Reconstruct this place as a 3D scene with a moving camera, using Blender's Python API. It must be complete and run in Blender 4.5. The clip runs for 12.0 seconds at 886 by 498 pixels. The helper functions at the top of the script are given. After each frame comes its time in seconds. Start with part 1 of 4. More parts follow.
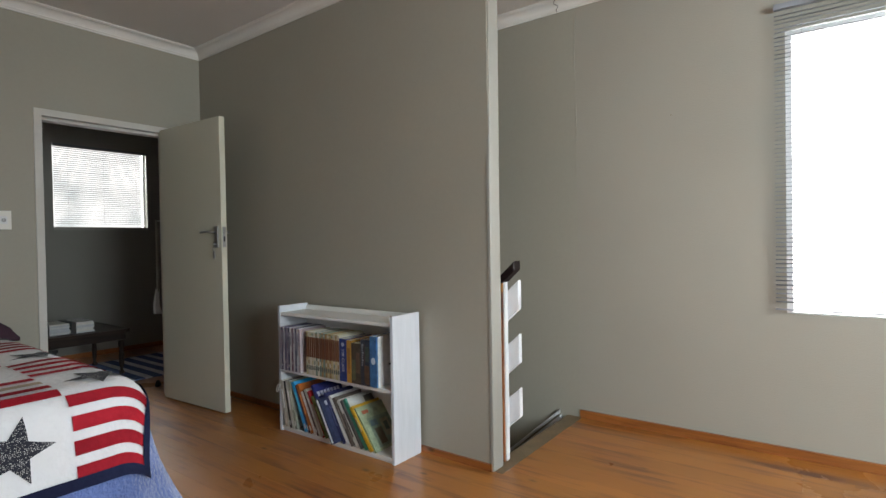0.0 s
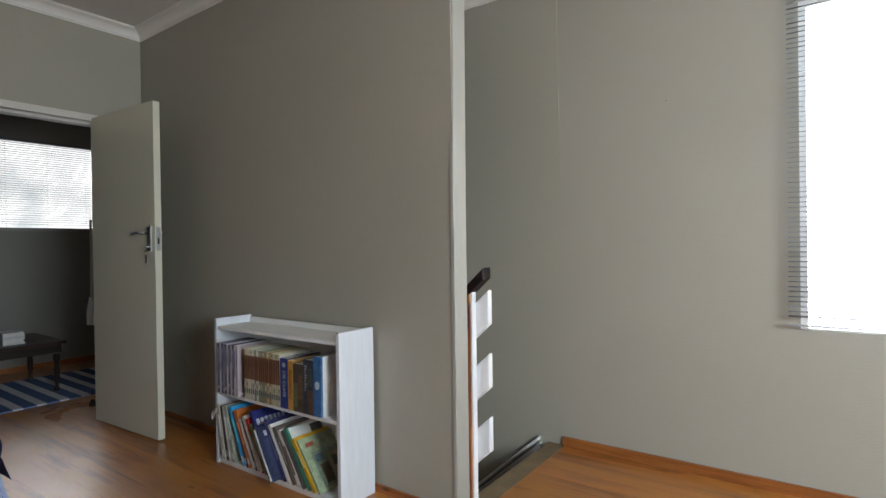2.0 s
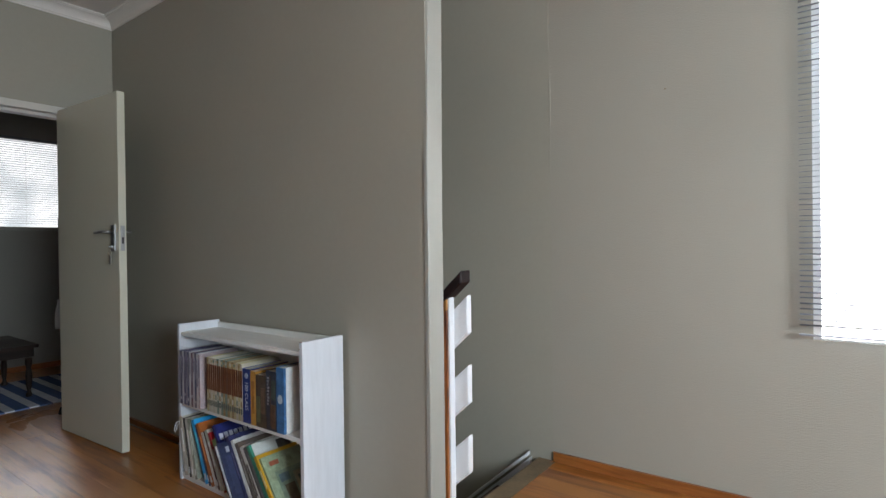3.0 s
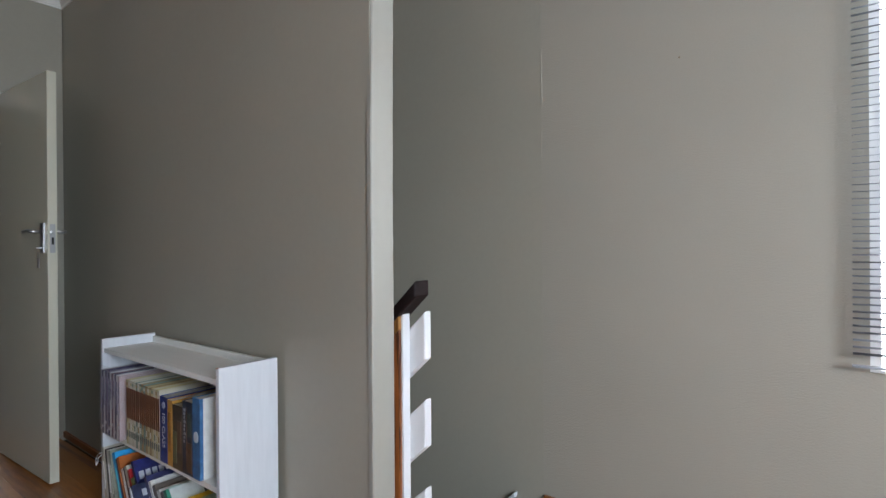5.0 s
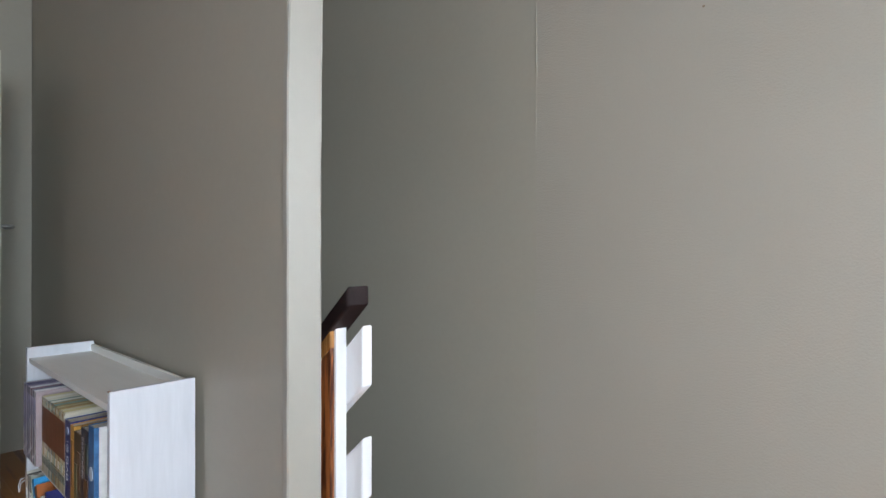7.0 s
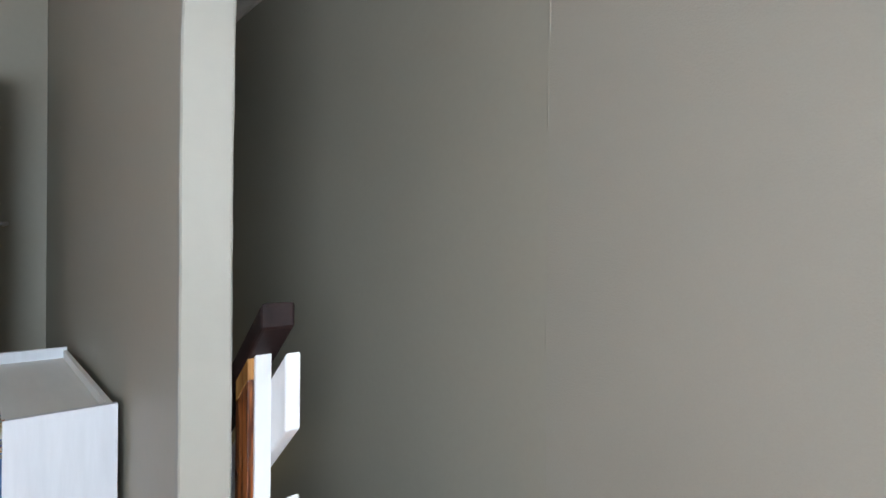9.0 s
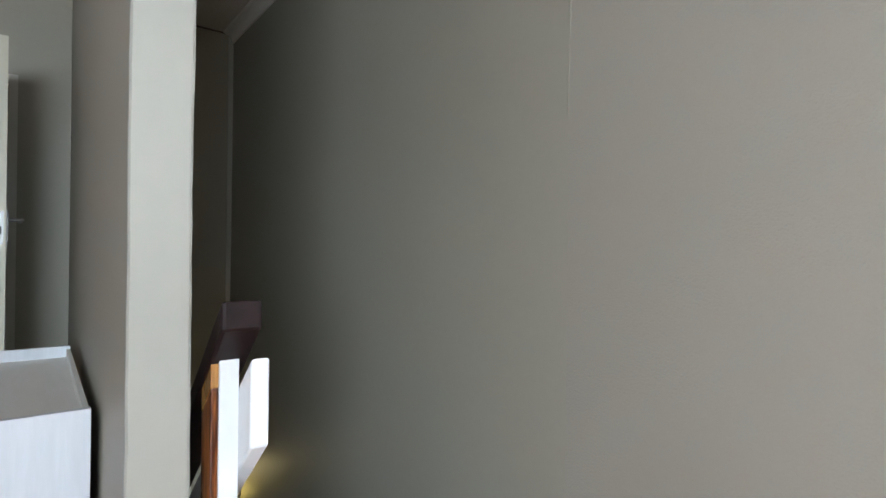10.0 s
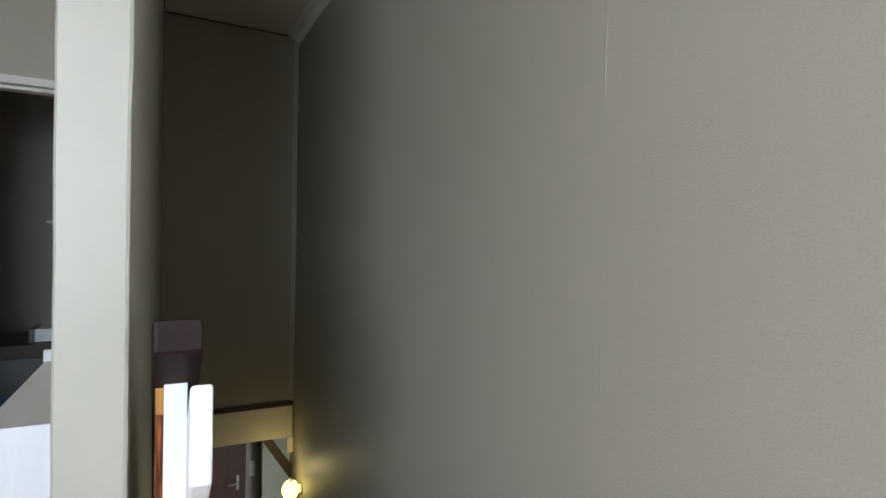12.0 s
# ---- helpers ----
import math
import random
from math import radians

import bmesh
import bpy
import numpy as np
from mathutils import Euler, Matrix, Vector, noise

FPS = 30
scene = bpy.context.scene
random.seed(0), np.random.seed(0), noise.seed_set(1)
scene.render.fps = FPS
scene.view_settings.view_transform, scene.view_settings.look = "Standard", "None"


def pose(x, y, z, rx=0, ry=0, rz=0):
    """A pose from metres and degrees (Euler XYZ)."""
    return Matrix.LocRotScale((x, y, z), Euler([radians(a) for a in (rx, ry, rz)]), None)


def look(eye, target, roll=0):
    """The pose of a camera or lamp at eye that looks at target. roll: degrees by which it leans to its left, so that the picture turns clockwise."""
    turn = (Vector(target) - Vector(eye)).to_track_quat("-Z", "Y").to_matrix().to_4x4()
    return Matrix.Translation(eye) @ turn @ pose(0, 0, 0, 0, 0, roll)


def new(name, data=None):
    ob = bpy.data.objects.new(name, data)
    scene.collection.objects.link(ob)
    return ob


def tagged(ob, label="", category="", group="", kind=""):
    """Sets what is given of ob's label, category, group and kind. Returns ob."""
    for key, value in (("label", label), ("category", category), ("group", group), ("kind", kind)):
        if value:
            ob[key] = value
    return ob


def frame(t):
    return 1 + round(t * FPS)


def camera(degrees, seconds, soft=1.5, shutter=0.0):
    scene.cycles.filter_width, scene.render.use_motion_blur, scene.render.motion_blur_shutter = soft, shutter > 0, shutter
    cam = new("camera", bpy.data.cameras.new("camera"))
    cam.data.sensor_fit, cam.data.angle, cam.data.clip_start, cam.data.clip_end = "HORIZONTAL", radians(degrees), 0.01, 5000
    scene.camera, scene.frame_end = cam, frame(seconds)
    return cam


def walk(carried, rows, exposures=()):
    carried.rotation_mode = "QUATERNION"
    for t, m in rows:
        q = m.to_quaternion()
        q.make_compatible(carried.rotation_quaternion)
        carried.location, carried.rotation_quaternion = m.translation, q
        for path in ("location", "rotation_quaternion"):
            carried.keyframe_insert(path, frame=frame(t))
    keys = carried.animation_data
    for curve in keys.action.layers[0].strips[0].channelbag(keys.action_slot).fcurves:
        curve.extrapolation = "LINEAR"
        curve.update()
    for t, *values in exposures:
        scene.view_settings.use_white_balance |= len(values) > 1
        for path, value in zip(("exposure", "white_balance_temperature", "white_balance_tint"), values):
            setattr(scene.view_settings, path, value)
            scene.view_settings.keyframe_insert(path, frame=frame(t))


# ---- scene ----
cam = camera(79.5, 12.0)
PATH = [
    (0, (-0.002, 0.136, 1.154), (-1.197, 1.739, 1.126), -1.0),
    (0.5, (-0.05, 0.251, 1.153), (-1.236, 1.861, 1.13), -0.9),
    (1, (-0.091, 0.347, 1.154), (-1.27, 1.962, 1.133), -0.9),
    (1.5, (-0.124, 0.438, 1.15), (-1.292, 2.061, 1.134), -0.8),
    (2, (-0.137, 0.561, 1.148), (-1.301, 2.187, 1.134), -0.8),
    (2.5, (-0.146, 0.703, 1.151), (-1.317, 2.324, 1.138), -0.8),
    (3, (-0.163, 0.806, 1.149), (-1.342, 2.421, 1.135), -0.7),
    (5, (-0.249, 1.28, 1.15), (-1.482, 2.855, 1.146), -0.4),
    (5.5, (-0.24, 1.414, 1.141), (-1.503, 2.964, 1.144), -0.3),
    (6, (-0.244, 1.5, 1.146), (-1.533, 3.029, 1.142), -0.3),
    (6.5, (-0.277, 1.611, 1.133), (-1.593, 3.117, 1.134), -0.2),
    (7, (-0.306, 1.72, 1.136), (-1.639, 3.211, 1.141), 0.0),
    (9, (-0.364, 2.12, 1.155), (-1.864, 3.441, 1.151), 0.5),
    (9.5, (-0.39, 2.2, 1.144), (-1.937, 3.467, 1.148), 0.4),
    (10, (-0.424, 2.284, 1.137), (-2.015, 3.496, 1.141), 0.7),
    (10.5, (-0.45, 2.36, 1.14), (-2.09, 3.504, 1.145), 0.6),
    (11, (-0.46, 2.413, 1.152), (-2.145, 3.49, 1.152), 0.8),
    (11.5, (-0.46, 2.474, 1.158), (-2.185, 3.485, 1.159), 0.8),
    (12, (-0.463, 2.535, 1.161), (-2.232, 3.468, 1.153), 0.9),
]
walk(cam, [(t, look(eye, target, roll)) for t, eye, target, roll in PATH], exposures=[(0.0, 0.06, 6780, 11), (1.5, 0.05, 6650, 11), (3.0, 0.04, 6440, 12), (5.0, 0.01, 6280, 14), (6.5, 0.25, 6330, 14), (9.5, 0.24, 6270, 12), (12.0, 0.36, 6330, 11)])

# ---- plan (metres) ----
NORTH = 3.42            # inner face of the wall with the window
WEST = -4.13            # inner face of the wall with the door
EAST, SOUTH = 2.2, -2.3
CEIL = 2.71
COVE = 2.64             # lower edge of the coving
WALL_END = -1.40        # free end of the partition beside the stairs
PART_Y, PART_T = 2.40, 0.092
WELL_END = -4.50        # wall over the foot of the stairs
STAIR_TOP = -1.445
SLOPE = 0.90            # fall of the stairs per metre
LOW = -2.60             # lower floor
ROOM2_X = -6.40         # far wall of the next room
WIN = (-0.225, 1.30, 0.749, 2.21)        # x0, x1, z0, z1
WIN2 = (2.115, 3.03, 1.362, 2.225)       # y0, y1, z0, z1
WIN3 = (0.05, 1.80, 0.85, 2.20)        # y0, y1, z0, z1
DOOR = (1.36, 2.135, 1.995)             # y0, y1, head

# ---- world, sun, large lights ----
world = bpy.data.worlds.new("World")
scene.world = world
world.use_nodes = True
wn = world.node_tree.nodes
sky = wn.new("ShaderNodeTexSky")
sky.sky_type, sky.sun_disc = "NISHITA", False
sky.sun_elevation, sky.sun_rotation = radians(55), radians(200)
wn["Background"].inputs["Strength"].default_value = 0.12
world.node_tree.links.new(sky.outputs[0], wn["Background"].inputs["Color"])
sun = new("sun", bpy.data.lights.new("sun", "SUN"))
sun.data.energy, sun.data.angle, sun.data.color = 1.2, radians(12), (1.0, 0.95, 0.88)
sun.matrix_world = look((-1.0, -6.0, 9.0), (0, 0, 0))


def daylight(name, m, w, h, watts, color):
    lamp = new(name, bpy.data.lights.new(name, "AREA"))
    lamp.data.shape, lamp.data.size, lamp.data.size_y = "RECTANGLE", w, h
    lamp.data.energy, lamp.data.color = watts, color
    lamp.matrix_world = m
    return lamp


daylight("daylight_north", look((0.55, NORTH + 0.32, 1.48), (0.55, 0, 1.2)), 1.5, 1.5, 45, (0.80, 0.93, 1.0))
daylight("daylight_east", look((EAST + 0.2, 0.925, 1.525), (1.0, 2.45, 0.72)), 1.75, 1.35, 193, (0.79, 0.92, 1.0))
daylight("daylight_west", look((-7.6, 2.54, 2.66), (-5.2, 2.3, 0.75)), 2.4, 1.1, 320, (0.95, 0.98, 1.0))


# ---- materials ----
def nodes_of(name):
    m = bpy.data.materials.new(name)
    m.use_nodes = True
    return m, m.node_tree.nodes, m.node_tree.links, m.node_tree.nodes["Principled BSDF"]


def surface(name, color, rough=0.6, spread=0.12, big=1.5, fine=60.0, bump=0.15, depth=0.002, stretch=(1, 1, 1),
            metal=0.0, space="Object", jitter=0.0, spec=0.5, coat=0.0, sheen=0.0):
    """Paint, cloth, paper, metal: a base colour, broad and fine variation, a fine relief."""
    m, n, l, b = nodes_of(name)
    co = n.new("ShaderNodeTexCoord")
    mp = n.new("ShaderNodeMapping")
    mp.inputs["Scale"].default_value = stretch
    if space == "World":
        l.new(n.new("ShaderNodeNewGeometry").outputs["Position"], mp.inputs["Vector"])
    else:
        l.new(co.outputs["Object"], mp.inputs["Vector"])
    n1, n2 = n.new("ShaderNodeTexNoise"), n.new("ShaderNodeTexNoise")
    n1.inputs["Scale"].default_value, n1.inputs["Detail"].default_value = big, 5
    n2.inputs["Scale"].default_value, n2.inputs["Detail"].default_value = fine, 4
    for t in (n1, n2):
        l.new(mp.outputs[0], t.inputs["Vector"])
    mix = n.new("ShaderNodeMath")
    mix.operation = "MULTIPLY_ADD"
    mix.inputs[1].default_value = 0.35
    l.new(n2.outputs[0], mix.inputs[0])
    l.new(n1.outputs[0], mix.inputs[2])
    ramp = n.new("ShaderNodeValToRGB")
    ramp.color_ramp.elements[0].position, ramp.color_ramp.elements[1].position = 0.40, 0.95
    lo = [max(0.0, c * (1 - spread)) for c in color]
    hi = [min(1.0, c * (1 + spread)) for c in color]
    ramp.color_ramp.elements[0].color, ramp.color_ramp.elements[1].color = (*lo, 1), (*hi, 1)
    l.new(mix.outputs[0], ramp.inputs[0])
    out = ramp.outputs[0]
    if jitter:
        info, hsv = n.new("ShaderNodeObjectInfo"), n.new("ShaderNodeHueSaturation")
        rng = n.new("ShaderNodeMapRange")
        rng.inputs["To Min"].default_value, rng.inputs["To Max"].default_value = 1 - jitter, 1 + jitter
        l.new(info.outputs["Random"], rng.inputs["Value"])
        l.new(rng.outputs[0], hsv.inputs["Value"])
        l.new(out, hsv.inputs["Color"])
        out = hsv.outputs[0]
    l.new(out, b.inputs["Base Color"])
    rr = n.new("ShaderNodeMapRange")
    rr.inputs["To Min"].default_value, rr.inputs["To Max"].default_value = max(0.02, rough - 0.08), min(1.0, rough + 0.08)
    l.new(n1.outputs[0], rr.inputs["Value"])
    l.new(rr.outputs[0], b.inputs["Roughness"])
    b.inputs["Metallic"].default_value, b.inputs["Specular IOR Level"].default_value = metal, spec
    b.inputs["Coat Weight"].default_value, b.inputs["Sheen Weight"].default_value = coat, sheen
    bp = n.new("ShaderNodeBump")
    bp.inputs["Strength"].default_value, bp.inputs["Distance"].default_value = bump, depth
    l.new(n2.outputs[0], bp.inputs["Height"])
    l.new(bp.outputs[0], b.inputs["Normal"])
    return m


def timber(name, dark, light, rough=0.35, along="X", grain=26.0, jitter=0.25, coat=0.0, knots=True, band=(0.55, 1.12), broad=0.4):
    """Wood with long grain, growth bands and knots; every piece has its own stretch of it."""
    m, n, l, b = nodes_of(name)
    co, info = n.new("ShaderNodeTexCoord"), n.new("ShaderNodeObjectInfo")
    shift = n.new("ShaderNodeVectorMath")
    shift.operation = "MULTIPLY_ADD"
    comb = n.new("ShaderNodeCombineXYZ")
    for i in range(3):
        l.new(info.outputs["Random"], comb.inputs[i])
    l.new(comb.outputs[0], shift.inputs[0])
    shift.inputs[1].default_value = (37.0, 19.0, 11.0)
    l.new(co.outputs["Object"], shift.inputs[2])
    mp = n.new("ShaderNodeMapping")
    s = [1.0, 1.0, 1.0]
    s["XYZ".index(along)] = 0.07
    mp.inputs["Scale"].default_value = s
    l.new(shift.outputs[0], mp.inputs["Vector"])
    g1, g2, g3 = (n.new("ShaderNodeTexNoise") for _ in range(3))
    g1.inputs["Scale"].default_value, g1.inputs["Detail"].default_value, g1.inputs["Distortion"].default_value = grain, 6, 0.8
    g2.inputs["Scale"].default_value, g2.inputs["Detail"].default_value = grain * 6, 3
    g3.inputs["Scale"].default_value, g3.inputs["Detail"].default_value = 2.2, 3
    l.new(mp.outputs[0], g1.inputs["Vector"])
    l.new(mp.outputs[0], g2.inputs["Vector"])
    l.new(shift.outputs[0], g3.inputs["Vector"])
    a1 = n.new("ShaderNodeMath")
    a1.operation = "MULTIPLY_ADD"
    a1.inputs[1].default_value = 0.35
    l.new(g2.outputs[0], a1.inputs[0])
    l.new(g1.outputs[0], a1.inputs[2])
    a2 = n.new("ShaderNodeMath")
    a2.operation = "MULTIPLY_ADD"
    a2.inputs[1].default_value = broad
    l.new(g3.outputs[0], a2.inputs[0])
    l.new(a1.outputs[0], a2.inputs[2])
    ramp = n.new("ShaderNodeValToRGB")
    e = ramp.color_ramp.elements
    e[0].position, e[1].position = band[0], min(1.0, band[1])
    e[0].color, e[1].color = (*dark, 1), (*light, 1)
    l.new(a2.outputs[0], ramp.inputs[0])
    out = ramp.outputs[0]
    if knots:
        mk = n.new("ShaderNodeMapping")
        s2 = [1.0, 1.0, 1.0]
        s2["XYZ".index(along)] = 0.45
        mk.inputs["Scale"].default_value = s2
        l.new(shift.outputs[0], mk.inputs["Vector"])
        vor = n.new("ShaderNodeTexVoronoi")
        vor.inputs["Scale"].default_value = 4.5
        l.new(mk.outputs[0], vor.inputs["Vector"])
        kr = n.new("ShaderNodeMapRange")
        kr.inputs["From Min"].default_value, kr.inputs["From Max"].default_value = 0.025, 0.07
        kr.inputs["To Min"].default_value, kr.inputs["To Max"].default_value = 0.75, 0.0
        l.new(vor.outputs["Distance"], kr.inputs["Value"])
        km = n.new("ShaderNodeMix")
        km.data_type = "RGBA"
        km.inputs["B"].default_value = (dark[0] * 0.25, dark[1] * 0.2, dark[2] * 0.2, 1)
        l.new(kr.outputs[0], km.inputs["Factor"])
        l.new(out, km.inputs["A"])
        out = km.outputs["Result"]
    hsv, rng = n.new("ShaderNodeHueSaturation"), n.new("ShaderNodeMapRange")
    rng.inputs["To Min"].default_value, rng.inputs["To Max"].default_value = 1 - jitter, 1 + jitter
    l.new(info.outputs["Random"], rng.inputs["Value"])
    l.new(rng.outputs[0], hsv.inputs["Value"])
    tint = n.new("ShaderNodeMapRange")
    tint.inputs["To Min"].default_value, tint.inputs["To Max"].default_value = 0.5 - jitter * 0.09, 0.5 + jitter * 0.09
    l.new(g3.outputs[0], tint.inputs["Value"])
    l.new(tint.outputs[0], hsv.inputs["Hue"])
    l.new(out, hsv.inputs["Color"])
    l.new(hsv.outputs[0], b.inputs["Base Color"])
    rr = n.new("ShaderNodeMapRange")
    rr.inputs["To Min"].default_value, rr.inputs["To Max"].default_value = max(0.05, rough - 0.12), rough + 0.14
    l.new(g3.outputs[0], rr.inputs["Value"])
    l.new(rr.outputs[0], b.inputs["Roughness"])
    b.inputs["Coat Weight"].default_value, b.inputs["Coat Roughness"].default_value = coat, 0.22
    bp = n.new("ShaderNodeBump")
    bp.inputs["Strength"].default_value, bp.inputs["Distance"].default_value = 0.12, 0.002
    l.new(a1.outputs[0], bp.inputs["Height"])
    l.new(bp.outputs[0], b.inputs["Normal"])
    return m


def glowing(name, color, strength, low=None, scale=0.4):
    m, n, l, b = nodes_of(name)
    n.remove(b)
    em = n.new("ShaderNodeEmission")
    em.inputs["Strength"].default_value = strength
    em.inputs["Color"].default_value = (*color, 1)
    if low:
        tex, ramp = n.new("ShaderNodeTexNoise"), n.new("ShaderNodeValToRGB")
        tex.inputs["Scale"].default_value, tex.inputs["Detail"].default_value = scale, 4
        l.new(n.new("ShaderNodeTexCoord").outputs["Object"], tex.inputs["Vector"])
        ramp.color_ramp.elements[0].position, ramp.color_ramp.elements[1].position = 0.38, 0.62
        ramp.color_ramp.elements[0].color, ramp.color_ramp.elements[1].color = (*low, 1), (*color, 1)
        l.new(tex.outputs[0], ramp.inputs[0])
        l.new(ramp.outputs[0], em.inputs["Color"])
    l.new(em.outputs[0], n["Material Output"].inputs["Surface"])
    return m


def clear(name, tint, rough=0.02, cover=0.08):
    """A thin clear pane or film: mostly see-through, with gloss."""
    m, n, l, b = nodes_of(name)
    b.inputs["Base Color"].default_value = (*tint, 1)
    b.inputs["Roughness"].default_value = rough
    tr, mx = n.new("ShaderNodeBsdfTransparent"), n.new("ShaderNodeMixShader")
    mx.inputs[0].default_value = cover
    l.new(tr.outputs[0], mx.inputs[1])
    l.new(b.outputs[0], mx.inputs[2])
    l.new(mx.outputs[0], n["Material Output"].inputs["Surface"])
    return m


M_WALL = surface("taupe_wall_paint", (0.349, 0.324, 0.275), 0.55, 0.05, 1.1, 185, 0.5, 0.0032, space="World", spec=0.35)
M_SMOOTH = surface("taupe_board_paint", (0.345, 0.323, 0.268), 0.5, 0.05, 0.9, 40, 0.12, 0.002, space="World", spec=0.4)
# Taupe board paint made darker and yellower: the stairwell's dimness put into colour.
M_WELLBOARD = surface("shaded_board_paint", (0.285, 0.255, 0.190), 0.5, 0.05, 0.9, 40, 0.12, 0.002, space="World", spec=0.4)
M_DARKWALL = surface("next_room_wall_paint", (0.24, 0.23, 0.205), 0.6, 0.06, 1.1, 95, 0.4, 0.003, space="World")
M_TRIM = surface("offwhite_trim_paint", (0.314, 0.303, 0.266), 0.45, 0.05, 2.0, 30, 0.2, 0.002, space="World")
M_FRAME = surface("white_frame_paint", (0.58, 0.56, 0.52), 0.4, 0.06, 3.0, 40, 0.2, 0.0015, space="World")
M_CEIL = surface("ceiling_paint", (0.66, 0.63, 0.60), 0.8, 0.05, 0.8, 120, 0.2, 0.002, space="World")
M_CORN = surface("cornice_paint", (0.74, 0.71, 0.67), 0.7, 0.05, 1.5, 50, 0.25, 0.002, space="World")
M_DOOR = surface("door_gloss_paint", (0.58, 0.565, 0.46), 0.32, 0.04, 1.2, 70, 0.06, 0.001, (1, 1, 0.25))
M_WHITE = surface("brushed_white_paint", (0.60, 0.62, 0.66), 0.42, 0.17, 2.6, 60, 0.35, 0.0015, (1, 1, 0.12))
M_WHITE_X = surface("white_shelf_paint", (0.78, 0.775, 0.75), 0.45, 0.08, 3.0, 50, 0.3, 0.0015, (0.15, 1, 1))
M_GLOSSW = surface("white_gloss_paint", (0.74, 0.75, 0.77), 0.3, 0.06, 5.0, 60, 0.1, 0.001, (1, 1, 0.3))
M_BEAM = surface("cream_beam_paint", (0.62, 0.58, 0.46), 0.5, 0.08, 2.5, 40, 0.2, 0.002, (1, 0.3, 1))
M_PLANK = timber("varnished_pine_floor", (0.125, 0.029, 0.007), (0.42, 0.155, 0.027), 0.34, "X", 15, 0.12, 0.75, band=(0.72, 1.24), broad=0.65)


def worn(m):
    """Dull, paler worn patches where the varnish has been walked off."""
    n, l = m.node_tree.nodes, m.node_tree.links
    b = n["Principled BSDF"]
    pos = n.new("ShaderNodeNewGeometry").outputs["Position"]
    big, mask, mix = n.new("ShaderNodeTexNoise"), n.new("ShaderNodeMapRange"), n.new("ShaderNodeMix")
    big.inputs["Scale"].default_value, big.inputs["Detail"].default_value, big.inputs["Distortion"].default_value = 1.7, 6, 0.6
    l.new(pos, big.inputs["Vector"])
    mask.inputs["From Min"].default_value, mask.inputs["From Max"].default_value, mask.inputs["To Max"].default_value = 0.50, 0.80, 0.14
    l.new(big.outputs[0], mask.inputs["Value"])
    mix.data_type = "RGBA"
    mix.inputs["B"].default_value = (0.26, 0.15, 0.075, 1)
    l.new(mask.outputs[0], mix.inputs["Factor"])
    l.new(b.inputs["Base Color"].links[0].from_socket, mix.inputs["A"])
    l.new(mix.outputs["Result"], b.inputs["Base Color"])
    rough = n.new("ShaderNodeMapRange")
    rough.inputs["From Min"].default_value, rough.inputs["From Max"].default_value = 0.35, 0.7
    rough.inputs["To Min"].default_value, rough.inputs["To Max"].default_value = 0.27, 0.52
    l.new(big.outputs[0], rough.inputs["Value"])
    l.new(rough.outputs[0], b.inputs["Coat Roughness"])


worn(M_PLANK)
M_PLANK.node_tree.nodes["Principled BSDF"].inputs["Coat IOR"].default_value = 1.55
M_PLANK.node_tree.nodes["Principled BSDF"].inputs["Specular IOR Level"].default_value = 0.35
M_SKIRT = timber("varnished_skirting", (0.15, 0.040, 0.010), (0.34, 0.115, 0.028), 0.35, "X", 24, 0.06, 0.2)
M_PINE = timber("varnished_pine_post", (0.055, 0.012, 0.004), (0.33, 0.105, 0.026), 0.3, "Z", 34, 0.05, 0.4, band=(0.82, 0.96))
M_PINETOP = timber("pale_varnished_pine", (0.16, 0.055, 0.012), (0.48, 0.24, 0.07), 0.3, "Z", 30, 0.05, 0.4)
M_RAIL = timber("dark_stained_handrail", (0.006, 0.003, 0.003), (0.017, 0.0085, 0.0085), 0.5, "X", 30, 0.05, 0.05, knots=False)
M_RAIL.node_tree.nodes["Principled BSDF"].inputs["Specular IOR Level"].default_value = 0.15
M_TREAD = timber("dark_stair_tread", (0.03, 0.014, 0.009), (0.08, 0.04, 0.026), 0.4, "Y", 24, 0.15, 0.1)
M_DARKWOOD = timber("dark_table_wood", (0.010, 0.006, 0.005), (0.032, 0.018, 0.013), 0.48, "Y", 24, 0.1, 0.05, knots=False)
M_DARKWOOD.node_tree.nodes["Principled BSDF"].inputs["Specular IOR Level"].default_value = 0.2
M_REDDOOR = timber("red_brown_door", (0.020, 0.006, 0.004), (0.055, 0.018, 0.011), 0.45, "Z", 18, 0.05, 0.2, knots=False)
M_STRIP = surface("grey_edge_strip", (0.185, 0.128, 0.072), 0.6, 0.4, 6.0, 60, 0.3, 0.002, space="World")
M_STEEL = surface("satin_steel", (0.42, 0.42, 0.43), 0.34, 0.05, 6.0, 200, 0.05, 0.0005, metal=1.0)
M_BLACK = surface("black_plastic", (0.015, 0.015, 0.016), 0.45, 0.1, 5.0, 80, 0.1, 0.001)
M_SLAT = surface("blind_slat_enamel", (0.25, 0.26, 0.285), 0.5, 0.04, 4.0, 50, 0.02, 0.0005)
M_SLATW = surface("pale_blind_slat_enamel", (0.17, 0.175, 0.19), 0.35, 0.04, 4.0, 50, 0.02, 0.0005)
M_UPVC = surface("white_window_frame", (0.8, 0.8, 0.8), 0.35, 0.03, 4.0, 40, 0.05, 0.001)
M_GLASS = clear("window_glass", (1, 1, 1), 0.01, 0.05)
M_FILM = clear("clear_plastic", (0.85, 0.86, 0.9), 0.08, 0.045)
M_SWITCH = surface("switch_plastic", (0.78, 0.77, 0.73), 0.3, 0.02, 5.0, 50, 0.02, 0.0005)
